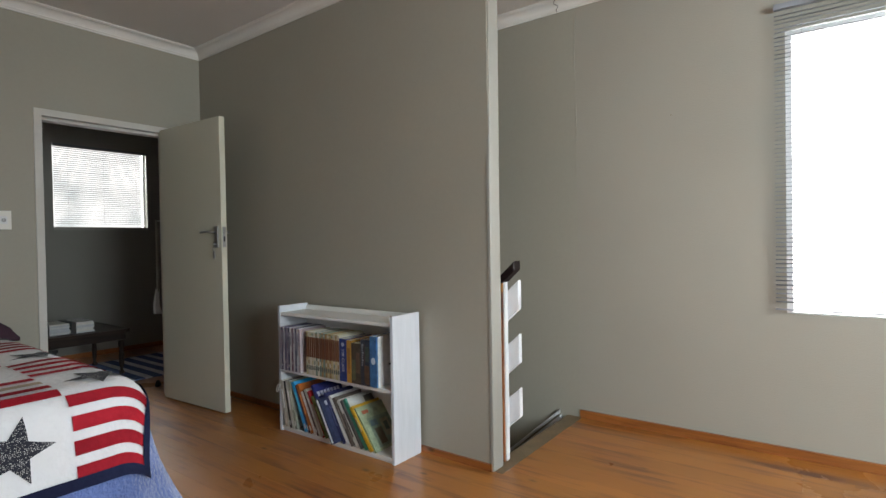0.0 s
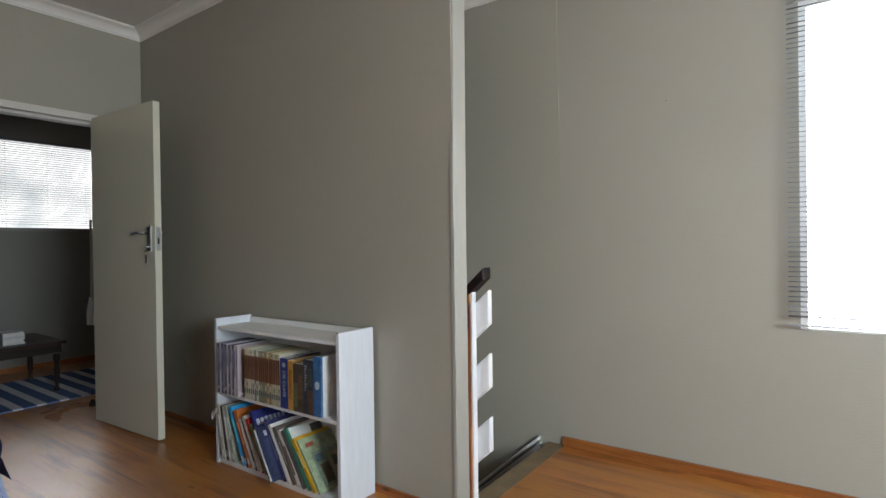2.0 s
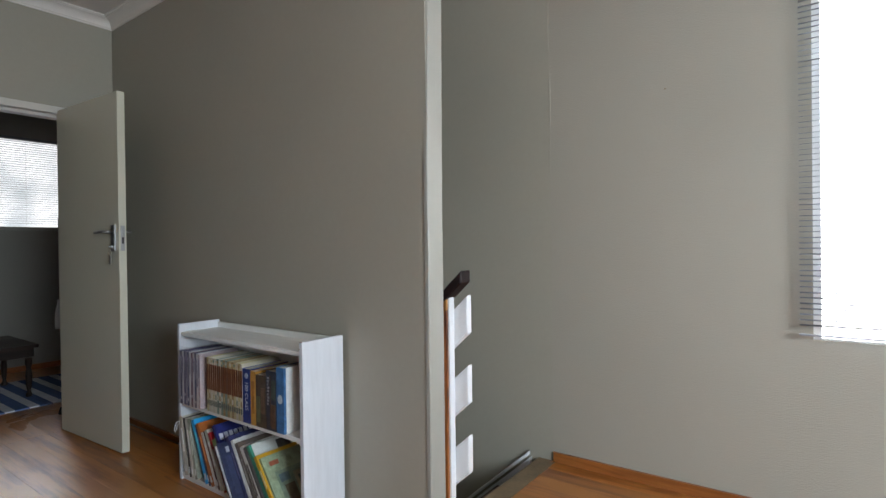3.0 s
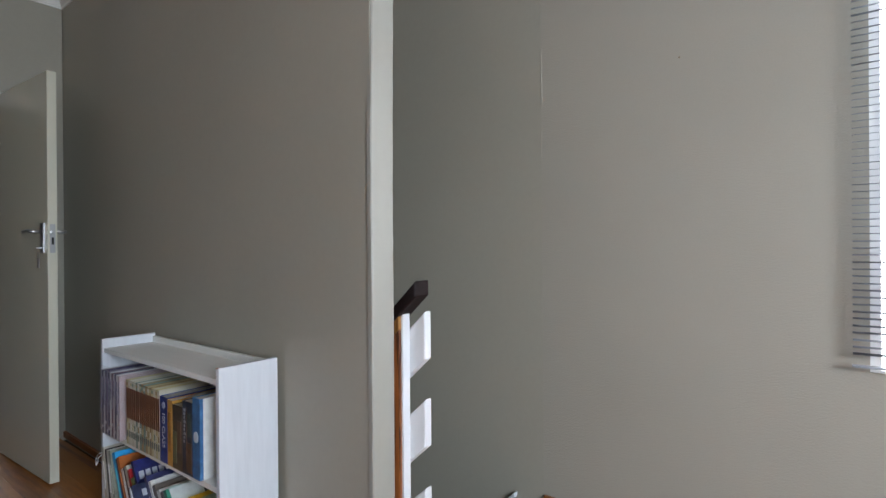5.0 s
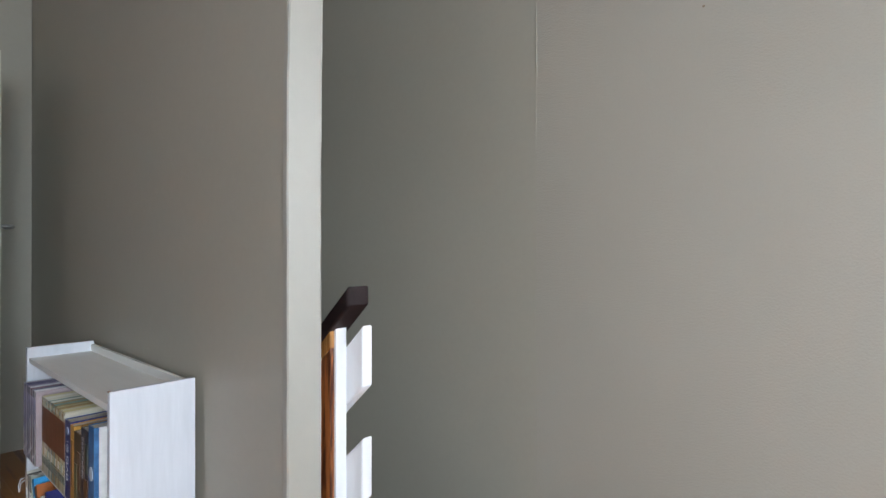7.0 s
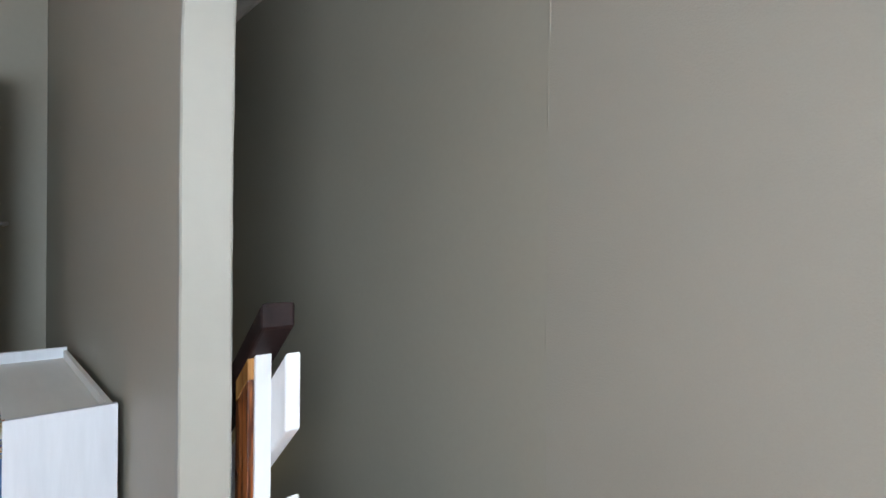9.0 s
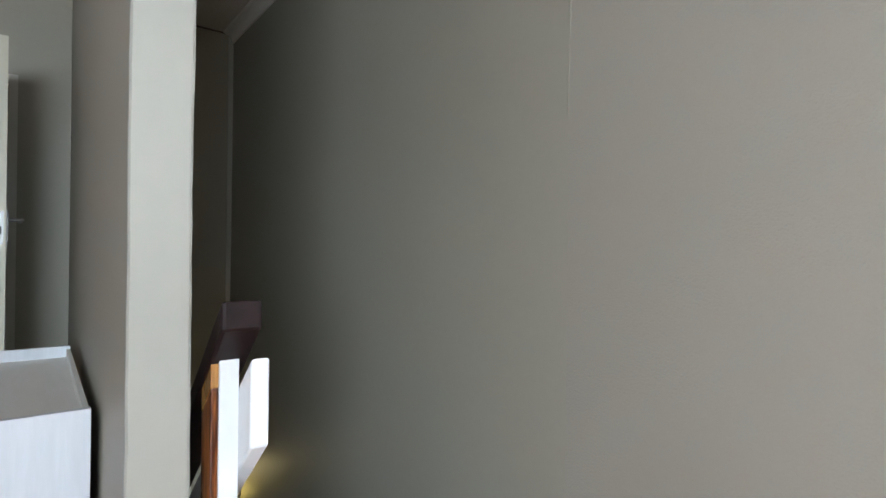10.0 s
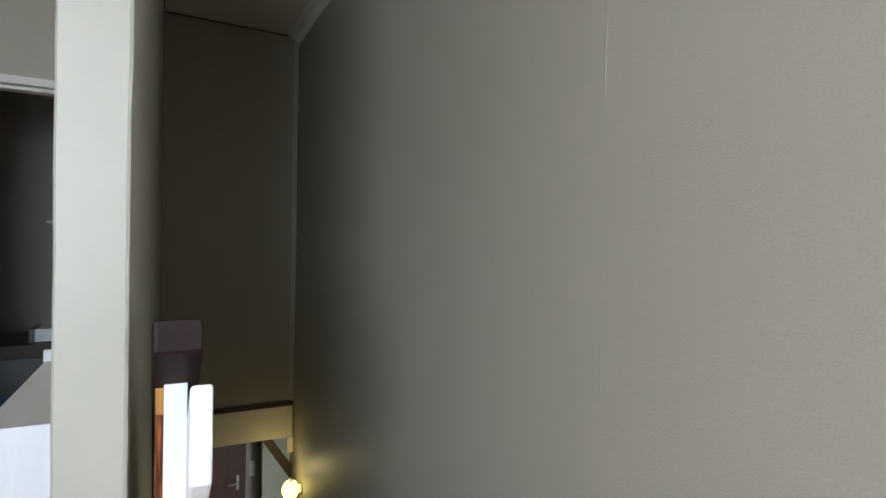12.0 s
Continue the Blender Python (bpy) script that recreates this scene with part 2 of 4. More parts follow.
M_FLEECE = surface("blue_fleece", (0.125, 0.185, 0.42), 0.95, 0.3, 4.0, 85, 1.0, 0.014, sheen=0.5, spec=0.1)
M_QUILT = surface("white_cotton_quilt", (0.65, 0.665, 0.69), 0.9, 0.05, 5.0, 45, 0.7, 0.006, spec=0.1, sheen=0.1)
M_RED = surface("red_cotton", (0.29, 0.014, 0.024), 0.9, 0.25, 5.0, 60, 0.6, 0.004, spec=0.1, jitter=0.2)
M_BEIGE = surface("faded_stripe_cotton", (0.36, 0.30, 0.23), 0.9, 0.2, 5.0, 60, 0.6, 0.004, spec=0.1)
M_NAVY = surface("navy_cotton", (0.012, 0.015, 0.04), 0.9, 0.25, 5.0, 60, 0.6, 0.004, spec=0.1)
M_MAUVE = surface("dark_mauve_cotton", (0.06, 0.035, 0.05), 0.9, 0.2, 4.0, 60, 0.5, 0.004, spec=0.1)
M_PAGES = surface("book_pages", (0.55, 0.53, 0.46), 0.8, 0.1, 8.0, 300, 0.5, 0.001, (1, 0.1, 0.1))
M_LAMP = glowing("lit_lamp_glass", (1.0, 0.78, 0.20), 3.2)
M_TOWEL = surface("white_towel", (0.6, 0.6, 0.6), 0.95, 0.08, 6.0, 150, 0.8, 0.004)
M_RUGB = surface("blue_rug_weave", (0.07, 0.12, 0.26), 0.95, 0.2, 8.0, 200, 0.8, 0.003)
M_RUGW = surface("pale_rug_weave", (0.62, 0.64, 0.68), 0.95, 0.15, 8.0, 200, 0.8, 0.003)
M_LOWWALL = surface("lower_room_wall", (0.30, 0.29, 0.24), 0.7, 0.06, 1.1, 60, 0.2, 0.002, space="World")
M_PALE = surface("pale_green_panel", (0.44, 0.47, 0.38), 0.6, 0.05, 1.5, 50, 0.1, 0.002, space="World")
M_GRASS = surface("outdoor_ground", (0.10, 0.12, 0.06), 0.95, 0.3, 0.3, 8, 0.5, 0.02, space="World")


def print_cloth():
    m, n, l, b = nodes_of("star_print_cotton")
    v, r = n.new("ShaderNodeTexVoronoi"), n.new("ShaderNodeValToRGB")
    v.inputs["Scale"].default_value, v.inputs["Randomness"].default_value = 200, 0.55
    l.new(n.new("ShaderNodeTexCoord").outputs["Object"], v.inputs["Vector"])
    r.color_ramp.elements[0].position, r.color_ramp.elements[1].position = 0.28, 0.36
    r.color_ramp.elements[0].color, r.color_ramp.elements[1].color = (0.38, 0.38, 0.37, 1), (0.012, 0.014, 0.025, 1)
    l.new(v.outputs["Distance"], r.inputs[0])
    l.new(r.outputs[0], b.inputs["Base Color"])
    b.inputs["Roughness"].default_value = 0.9
    return m


M_STAR = print_cloth()
PAINTS = {}


def cover_paint(rgb, gloss=0.35):
    key = (rgb, gloss)
    if key not in PAINTS:
        PAINTS[key] = surface("book_cover", rgb, gloss, 0.38 if max(rgb) < 0.4 else 0.1, 38.0, 160, 0.08, 0.0006, coat=0.1)
    return PAINTS[key]


# ---- building helpers ----
def box(bm, x0, x1, y0, y1, z0, z1):
    vs = [bm.verts.new(p) for p in ((x0, y0, z0), (x1, y0, z0), (x1, y1, z0), (x0, y1, z0), (x0, y0, z1), (x1, y0, z1), (x1, y1, z1), (x0, y1, z1))]
    for f in ((0, 3, 2, 1), (4, 5, 6, 7), (0, 1, 5, 4), (1, 2, 6, 5), (2, 3, 7, 6), (3, 0, 4, 7)):
        bm.faces.new([vs[i] for i in f])
    return vs


def boxes(*dims):
    bm = bmesh.new()
    for d in dims:
        box(bm, *d)
    return bm


def rounded(bm, w, n=2):
    edges = [e for e in bm.edges if len(e.link_faces) == 2 and e.calc_face_angle() > 0.5]
    bmesh.ops.bevel(bm, geom=edges, offset=w, segments=n, affect="EDGES", clamp_overlap=True, profile=0.6)
    return bm


def prism(outline, axis, a, b):
    """A closed outline of (p, q) pairs drawn out along an axis from a to b: (p, q) are (y, z), (x, z) or (x, y)."""
    bm = bmesh.new()
    put = {"X": lambda p, q, r: (r, p, q), "Y": lambda p, q, r: (p, r, q), "Z": lambda p, q, r: (p, q, r)}[axis]
    lo, hi = [bm.verts.new(put(p, q, a)) for p, q in outline], [bm.verts.new(put(p, q, b)) for p, q in outline]
    k = len(outline)
    bm.faces.new(lo)
    bm.faces.new(hi[::-1])
    for i in range(k):
        bm.faces.new((lo[i], hi[i], hi[(i + 1) % k], lo[(i + 1) % k]))
    bmesh.ops.recalc_face_normals(bm, faces=bm.faces)
    return bm


def lathe(profile, seg=20, at=(0, 0, 0), axis="Z"):
    """A turned shape from (radius, height) pairs."""
    bm = bmesh.new()
    rings = []
    for r, h in profile:
        ring = []
        for i in range(seg):
            a = 2 * math.pi * i / seg
            c, s = r * math.cos(a), r * math.sin(a)
            p = {"Z": (c, s, h), "Y": (c, h, s), "X": (h, c, s)}[axis]
            ring.append(bm.verts.new(Vector(p) + Vector(at)))
        rings.append(ring)
    for a, b in zip(rings, rings[1:]):
        for i in range(seg):
            bm.faces.new((a[i], a[(i + 1) % seg], b[(i + 1) % seg], b[i]))
    bm.faces.new(rings[0][::-1])
    bm.faces.new(rings[-1])
    bmesh.ops.recalc_face_normals(bm, faces=bm.faces)
    return bm


def tube(points, r, seg=8):
    """A round bar along points."""
    bm = bmesh.new()
    rings = []
    pts = [Vector(p) for p in points]
    for i, p in enumerate(pts):
        d = (pts[min(i + 1, len(pts) - 1)] - pts[max(i - 1, 0)]).normalized()
        u = d.orthogonal().normalized() if i == 0 else (rings_u - d * rings_u.dot(d)).normalized()
        rings_u = u
        v = d.cross(u)
        rings.append([bm.verts.new(p + r * (math.cos(2 * math.pi * k / seg) * u + math.sin(2 * math.pi * k / seg) * v)) for k in range(seg)])
    for a, b in zip(rings, rings[1:]):
        for i in range(seg):
            bm.faces.new((a[i], a[(i + 1) % seg], b[(i + 1) % seg], b[i]))
    bm.faces.new(rings[0][::-1])
    bm.faces.new(rings[-1])
    bmesh.ops.recalc_face_normals(bm, faces=bm.faces)
    return bm


def link(name, bm, material, smooth=False):
    me = bpy.data.meshes.new(name)
    bm.to_mesh(me)
    bm.free()
    me.materials.append(material)
    if smooth:
        me.polygons.foreach_set("use_smooth", [True] * len(me.polygons))
    return new(name, me)


def part(name, bm, material, parent, label="", smooth=False):
    ob = link(name, bm, material, smooth)
    ob.parent = parent
    if label:
        ob["label"] = label
    return ob


def thing(name, at, label, category, group="", rot=(0, 0, 0)):
    ob = new(name)
    ob.empty_display_size = 0.1
    ob.matrix_world = pose(*at, *rot)
    return tagged(ob, label, category, group)


def structure(name, bm, material, label, category="wall", smooth=False):
    return tagged(link(name, bm, material, smooth), label, category, "", "structure")


def lettering(name, text, size, material, parent, m, label=""):
    cu = bpy.data.curves.new(name, "FONT")
    cu.body, cu.size, cu.extrude, cu.align_x, cu.align_y = text, size, 0.0004, "CENTER", "CENTER"
    tmp = bpy.data.objects.new(name, cu)
    me = bpy.data.meshes.new_from_object(tmp)
    bpy.data.objects.remove(tmp)
    me.materials.append(material)
    ob = new(name, me)
    ob.parent = parent
    ob.matrix_basis = m
    if label:
        ob["label"] = label
    return ob

# ---- large structure ----
T = 0.12
UP = CEIL + 0.1
x0, x1, z0, z1 = WIN
structure("wall_stairwell", boxes((WELL_END - 0.1, -1.362, NORTH, NORTH + T, LOW, UP)), M_SMOOTH, "smooth taupe painted boarded wall beside the stairs")
structure("wall_north", boxes((-1.362, x0, NORTH, NORTH + T, LOW, UP), (x1, EAST, NORTH, NORTH + T, LOW, UP),
                              (x0, x1, NORTH, NORTH + T, LOW, z0), (x0, x1, NORTH, NORTH + T, z1, UP)), M_WALL,
          "taupe painted plaster wall with an orange-peel texture")
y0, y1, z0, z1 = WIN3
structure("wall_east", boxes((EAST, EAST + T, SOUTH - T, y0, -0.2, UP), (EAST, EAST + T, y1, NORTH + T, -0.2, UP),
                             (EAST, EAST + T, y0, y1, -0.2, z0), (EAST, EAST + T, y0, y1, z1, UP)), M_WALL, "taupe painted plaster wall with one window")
structure("wall_south", boxes((WEST - T, EAST, SOUTH - T, SOUTH, -0.2, UP)), M_WALL, "taupe painted plaster wall")
y0, y1, zh = DOOR
structure("wall_west", boxes((WEST - 0.11, WEST, SOUTH, y0 - 0.03, -0.2, UP), (WEST - 0.11, WEST, y1 + 0.03, PART_Y + 0.03, -0.2, UP),
                             (WEST - 0.11, WEST, y0 - 0.03, y1 + 0.03, zh + 0.03, UP)), M_SMOOTH, "taupe painted wall around a doorway")


def skew(bm):
    """The partition runs a little out of square."""
    for v in bm.verts:
        v.co.y += (WALL_END - v.co.x) * 0.012
    return bm


structure("wall_partition", skew(boxes((WEST - 0.11, WALL_END, PART_Y, PART_Y + PART_T, -0.28, UP))), M_SMOOTH, "smooth taupe painted partition wall beside the stairs")
# The well's shade is in this wall's colour, darker than M_SMOOTH.
structure("wall_well", boxes((WELL_END - 0.1, WELL_END, PART_Y + 0.03, NORTH, 0.0, UP)), M_WELLBOARD, "olive-taupe boarded wall over the stairs, stairwell shade put into its paint")
structure("ceiling", boxes((WELL_END - 0.1, EAST + T, SOUTH - T, NORTH + T, CEIL, CEIL + 0.1)), M_CEIL, "flat off-white painted ceiling board", "ceiling")


def wavy_trim():
    """End of the partition, plastered by hand: its edges wander a few millimetres."""
    bm = bmesh.new()
    n = 90
    rows = []
    for i in range(n + 1):
        z = CEIL * i / n
        a = 0.0022 * noise.noise(Vector((3.1, 0.2, z * 2.3))) + 0.0015 * noise.noise(Vector((9.1, 0.2, z * 14)))
        b = 0.0022 * noise.noise(Vector((7.7, 5.2, z * 2.0))) + 0.0015 * noise.noise(Vector((1.1, 6.2, z * 15)))
        lean = 0.010 * max(0.0, min(1.0, (z - 1.35) / 0.8))
        ya, yb = PART_Y - 0.004 + a + lean, PART_Y + PART_T + 0.001 + b + lean
        rows.append([bm.verts.new(p) for p in ((WALL_END - 0.01, ya, z), (WALL_END + 0.005, ya + 0.0005, z), (WALL_END + 0.008, ya + 0.004, z),
                                               (WALL_END + 0.008, yb - 0.006, z), (WALL_END + 0.005, yb - 0.001, z), (WALL_END - 0.01, yb, z))])
    for r, s in zip(rows, rows[1:]):
        for k in range(5):
            bm.faces.new((r[k], r[k + 1], s[k + 1], s[k]))
    bmesh.ops.recalc_face_normals(bm, faces=bm.faces)
    return bm


structure("trim_wall_end", wavy_trim(), M_TRIM, "off-white painted end of the partition wall", "trim")


def cove_outline(sign, face, steps=7):
    """Coving against a wall face: a small step, a hollow, a small step."""
    w, h = 0.075, CEIL - COVE
    pts = [(0, 0), (0.008, 0), (0.008, 0.010)]
    pts += [(0.012 + (w - 0.024) * (1 - math.cos(a)), 0.012 + (h - 0.024) * math.sin(a)) for a in [math.pi / 2 * i / steps for i in range(steps + 1)]]
    pts += [(w - 0.010, h - 0.008), (w, h - 0.008), (w, h), (0, h)]
    return [(face + sign * p, COVE + q) for p, q in pts]


structure("cornice_west", prism(cove_outline(1, WEST), "Y", SOUTH, PART_Y + 0.03), M_CORN, "off-white moulded coving", "cornice")
structure("cornice_partition", skew(prism(cove_outline(-1, PART_Y), "X", WEST, WALL_END)), M_CORN, "off-white moulded coving", "cornice")
structure("cornice_north", prism(cove_outline(-1, NORTH), "X", WELL_END, EAST), M_CORN, "off-white moulded coving with a cracked joint", "cornice")
structure("cornice_east", prism(cove_outline(-1, EAST), "Y", SOUTH, NORTH), M_CORN, "off-white moulded coving", "cornice")

# floors: bearers under the boards, so that joints are dark
structure("floor", boxes((WEST - 0.11, EAST, SOUTH, PART_Y + PART_T + 0.03, -0.20, -0.022), (STAIR_TOP, EAST, PART_Y + PART_T + 0.03, NORTH, -0.20, -0.022)), M_TREAD,
          "varnished orange pine floorboards", "floor")
structure("trim_stair_edge", rounded(boxes((STAIR_TOP, STAIR_TOP + 0.0995, PART_Y + PART_T + 0.003, NORTH - 0.004, -0.03, 0.0008), (WALL_END + 0.009, STAIR_TOP + 0.0995, PART_Y - 0.0015, PART_Y + PART_T + 0.0025, -0.03, 0.0006)), 0.0008, 1), M_STRIP,
          "scuffed grey-brown nosing strip at the head of the stairs", "nosing")
structure("baseboard_partition", rounded(skew(boxes((WEST, WALL_END - 0.003, PART_Y - 0.014, PART_Y - 0.001, 0.0, 0.034))), 0.004), M_SKIRT, "varnished pine skirting", "skirting")
structure("baseboard_north", rounded(boxes((-1.356, EAST, NORTH - 0.015, NORTH - 0.001, 0.0, 0.05)), 0.004), M_SKIRT, "varnished pine skirting", "skirting")
structure("baseboard_west", rounded(boxes((WEST + 0.001, WEST + 0.014, SOUTH, 1.31, 0.0, 0.042)), 0.004), M_SKIRT, "varnished pine skirting", "skirting")


def seam():
    """Loose jointing tape down the wall: a low wandering ridge with a lifted edge."""
    bm = bmesh.new()
    rows = []
    for i in range(131):
        z = 0.02 + 2.60 * i / 130
        x = -1.366 + 0.010 * noise.noise(Vector((0.3, 2.0, z * 1.7))) + 0.0048 * noise.noise(Vector((4.0, 2.0, z * 9)))
        k = (1.4 if z > 1.50 else 0.32) * max(0.10, min(1.0, 0.6 + 1.6 * noise.noise(Vector((8.0, 1.0, z * 5)))))
        rows.append([bm.verts.new(p) for p in ((x - 0.004, NORTH + 0.0004, z), (x - 0.0006, NORTH - 0.0008 * k, z), (x + 0.0006, NORTH - 0.0026 * k, z),
                                               (x + 0.002, NORTH - 0.0016 * k, z), (x + 0.006, NORTH + 0.0004, z))])
    for r, s in zip(rows, rows[1:]):
        for j in range(4):
            bm.faces.new((r[j], r[j + 1], s[j + 1], s[j]))
    bmesh.ops.recalc_face_normals(bm, faces=bm.faces)
    return bm


structure("trim_wall_joint", seam(), M_SMOOTH, "lifting painted joint tape on the wall", "joint", True)
structure("trim_well_corner", rounded(boxes((WELL_END + 0.001, WELL_END + 0.012, NORTH - 0.035, NORTH - 0.002, 0.0, CEIL - 0.02)), 0.003), M_SMOOTH, "painted cover strip in the corner", "trim")
structure("trim_ceiling_joint", boxes((WELL_END + 0.001, WELL_END + 0.010, PART_Y + 0.14, NORTH - 0.06, CEIL - 0.012, CEIL - 0.002)), M_TREAD, "dark open joint under the ceiling", "joint")
bm = tube([(-1.47 + 0.012 * math.sin(i * 1.3), NORTH - 0.09 + 0.0085 * i, CEIL - 0.003 - 0.007 * i) for i in range(10)], 0.0022, 5)
structure("trim_cornice_crack", bm, M_TREAD, "dark crack across the coving", "crack")

structure("trim_wall_speck", lathe([(0.0015, -0.0022), (0.003, -0.0012), (0.004, 0.001)], 10, (-0.784, NORTH, 1.864), "Y"), M_STRIP, "small dark nail mark in the plaster", "mark", True)

# ---- windows ----
def window(name, x0, x1, z0, z1, y, m, mullions, label, f=0.05, sill=True, fb=None):
    """Frame, panes and sill in a local frame: x along the wall, y outwards."""
    w = tagged(new(name), label, "window", "", "structure")
    fb = fb or f
    part("window_frame", rounded(boxes((x0, x0 + f, y, y + 0.06, z0, z1), (x1 - f, x1, y, y + 0.06, z0, z1), (x0 + f, x1 - f, y, y + 0.06, z0, z0 + fb),
                                       (x0 + f, x1 - f, y, y + 0.06, z1 - f, z1)), 0.004), M_UPVC, w)
    cuts = [x0 + f] + [x0 + f + (x1 - x0 - 2 * f) * i / (mullions + 1) for i in range(1, mullions + 1)] + [x1 - f]
    for c in cuts[1:-1]:
        part("mullion", boxes((c - 0.022, c + 0.022, y + 0.004, y + 0.056, z0 + fb, z1 - f)), M_UPVC, w)
    for a, b in zip(cuts, cuts[1:]):
        pane = part("pane", boxes((a + 0.0, b - 0.0, y + 0.028, y + 0.032, z0 + fb, z1 - f)), M_GLASS, w, "clear glass pane")
        pane.visible_shadow = False
    if sill:
        part("window_sill", rounded(boxes((x0, x1, -0.012, y, z0 - 0.02, z0 + 0.004)), 0.004), M_TRIM, w)
    w.matrix_world = m
    return w


window("window_1", *WIN, 0.012, pose(0, NORTH, 0), 1, "white framed window full of bright daylight", 0.028, False, 0.008)
window("window_2", *WIN2, 0.06, pose(ROOM2_X, 0, 0, 0, 0, 90), 0, "small high window of the next room", 0.012)
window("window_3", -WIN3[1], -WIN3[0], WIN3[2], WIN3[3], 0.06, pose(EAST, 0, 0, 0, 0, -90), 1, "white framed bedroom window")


def blind(at, rot, width, top, bottom, pitch, tilt, label, depth=0.025, enamel=M_SLAT):
    b = thing("venetian_blind", at, label, "blind", rot=rot)
    part("headrail", rounded(boxes((0, width, -0.014, 0.014, top - 0.028, top)), 0.003), enamel, b)
    part("bottom_rail", rounded(boxes((0, width, -0.012, 0.012, bottom, bottom + 0.006)), 0.002), enamel, b)
    n = int((top - 0.04 - bottom - 0.02) / pitch)
    heights = [bottom + 0.03 + pitch * (i + 0.5) for i in range(n)]
    bm = bmesh.new()
    c, s = math.cos(radians(tilt)) * depth / 2, math.sin(radians(tilt)) * depth / 2
    rows = [((-1.0, 0.0), (-0.4, 0.0016), (0.4, 0.0016), (1.0, 0.0))][0]
    tops = [bm.verts.new((x, c * p, s * p + h)) for x in (0.002, width - 0.002) for p, h in rows]
    for i in range(3):
        bm.faces.new((tops[i], tops[i + 1], tops[i + 5], tops[i + 4]))
    bmesh.ops.solidify(bm, geom=bm.faces[:], thickness=0.0006)
    me = bpy.data.meshes.new("slat")
    bm.to_mesh(me)
    bm.free()
    me.materials.append(enamel)
    for h in heights:
        o = new("slat", me)
        o.parent = b
        o.matrix_basis = pose(0, 0, h + random.uniform(-0.0012, 0.0012), random.uniform(-2.5, 2.5), 0, 0)
    for x in (0.12, width * 0.5, width - 0.12):
        part("cord", tube([(x, -depth / 2, bottom), (x, -depth / 2, top - 0.03)], 0.0009, 5), enamel, b)
    return b


blind((-0.27, NORTH - 0.045, 0), (0, 0, 0), 1.64, 2.336, 0.771, 0.0219, 8, "grey venetian blind with open slats at the window")
blind((ROOM2_X + 0.02, WIN2[0] + 0.005, 0), (0, 0, 90), WIN2[1] - WIN2[0] - 0.01, WIN2[3] - 0.003, WIN2[2] + 0.004, 0.0215, -9, "white venetian blind in the next room's window", 0.022, M_SLATW)

# outside: ground and a pale overcast distance
structure("ground", boxes((-400, 400, -400, 400, LOW - 0.5, LOW - 0.3)), M_GRASS, "grass outside the house", "ground")
M_HAZE = glowing("pale_sky_backdrop", (1.0, 1.0, 1.0), 1.35, (0.50, 0.55, 0.57), 1.0)
structure("backdrop", boxes((-11.1, -11.0, -3, 10, LOW - 0.3, 8)), M_HAZE, "pale overcast sky outside", "sky")
M_HAZE2 = glowing("bright_sky_backdrop", (1.0, 1.0, 1.0), 9.0)
structure("backdrop_2", boxes((-6, 8, NORTH + 4.0, NORTH + 4.1, LOW - 0.3, 8)), M_HAZE2, "bright overcast sky outside", "sky")

# ---- doorway and door ----
y0, y1, zh = DOOR
fr = tagged(new("door_frame"), "white painted door frame", "door frame", "", "structure")
YO0, YO1, ZO = 1.317, 2.192, 2.056
part("jamb", rounded(boxes((WEST - 0.12, WEST + 0.012, YO0, y0, 0, ZO)), 0.004), M_FRAME, fr)
part("jamb", rounded(boxes((WEST - 0.12, WEST + 0.012, y1 + 0.02, YO1, 0, ZO)), 0.004), M_FRAME, fr)
part("head", rounded(boxes((WEST - 0.12, WEST + 0.012, y0, y1 + 0.02, zh + 0.018, ZO)), 0.004), M_FRAME, fr)
part("stop", boxes((WEST - 0.12, WEST - 0.045, y0, y0 + 0.012, 0, zh + 0.018), (WEST - 0.12, WEST - 0.045, y1 + 0.015, y1 + 0.02, 0, zh + 0.018),
                   (WEST - 0.12, WEST - 0.045, y0 + 0.012, y1 + 0.015, zh, zh + 0.018)), M_FRAME, fr)
for z in (1.76, 0.25):
    part("hinge_plate", boxes((WEST - 0.040, WEST - 0.004, y1 + 0.0165, y1 + 0.0195, z - 0.05, z + 0.05)), M_STEEL, fr)

DW, DT = 0.765, 0.04
door = tagged(new("door_1"), "flush off-white painted door standing open", "door", "", "structure")
door.matrix_world = pose(-4.130, 2.101, 0.010, 0, 0, 2.7)
part("door_leaf", rounded(boxes((0, DW, 0, DT, 0, 2.02)), 0.002), M_DOOR, door)
part("lock_plate", rounded(boxes((DW, DW + 0.0025, 0.009, 0.031, 1.13, 1.27)), 0.001), M_STEEL, door, "steel lock faceplate")
part("latch", boxes((DW + 0.0025, DW + 0.011, 0.014, 0.026, 1.222, 1.238)), M_STEEL, door)
part("bolt", boxes((DW + 0.0025, DW + 0.0035, 0.015, 0.025, 1.17, 1.205)), M_BLACK, door)
for side in (-1, 1):
    yy = 0.0 if side < 0 else DT
    plate = part("handle_plate", rounded(boxes((DW - 0.075, DW - 0.035, min(yy, yy + side * 0.008), max(yy, yy + side * 0.008), 1.13, 1.275)), 0.003), M_STEEL, door, "satin steel handle plate")
    part("lever", tube([(DW - 0.055, yy + side * 0.006, 1.235), (DW - 0.055, yy + side * 0.045, 1.235), (DW - 0.062, yy + side * 0.055, 1.236), (DW - 0.10, yy + side * 0.056, 1.238),
                        (DW - 0.165, yy + side * 0.050, 1.234)], 0.0085, 10), M_STEEL, plate, "steel lever handle", True)
ring = [(DW - 0.055 + 0.014 * math.cos(a), -0.022, 1.135 - 0.016 + 0.016 * math.sin(a)) for a in [2 * math.pi * i / 14 for i in range(15)]]
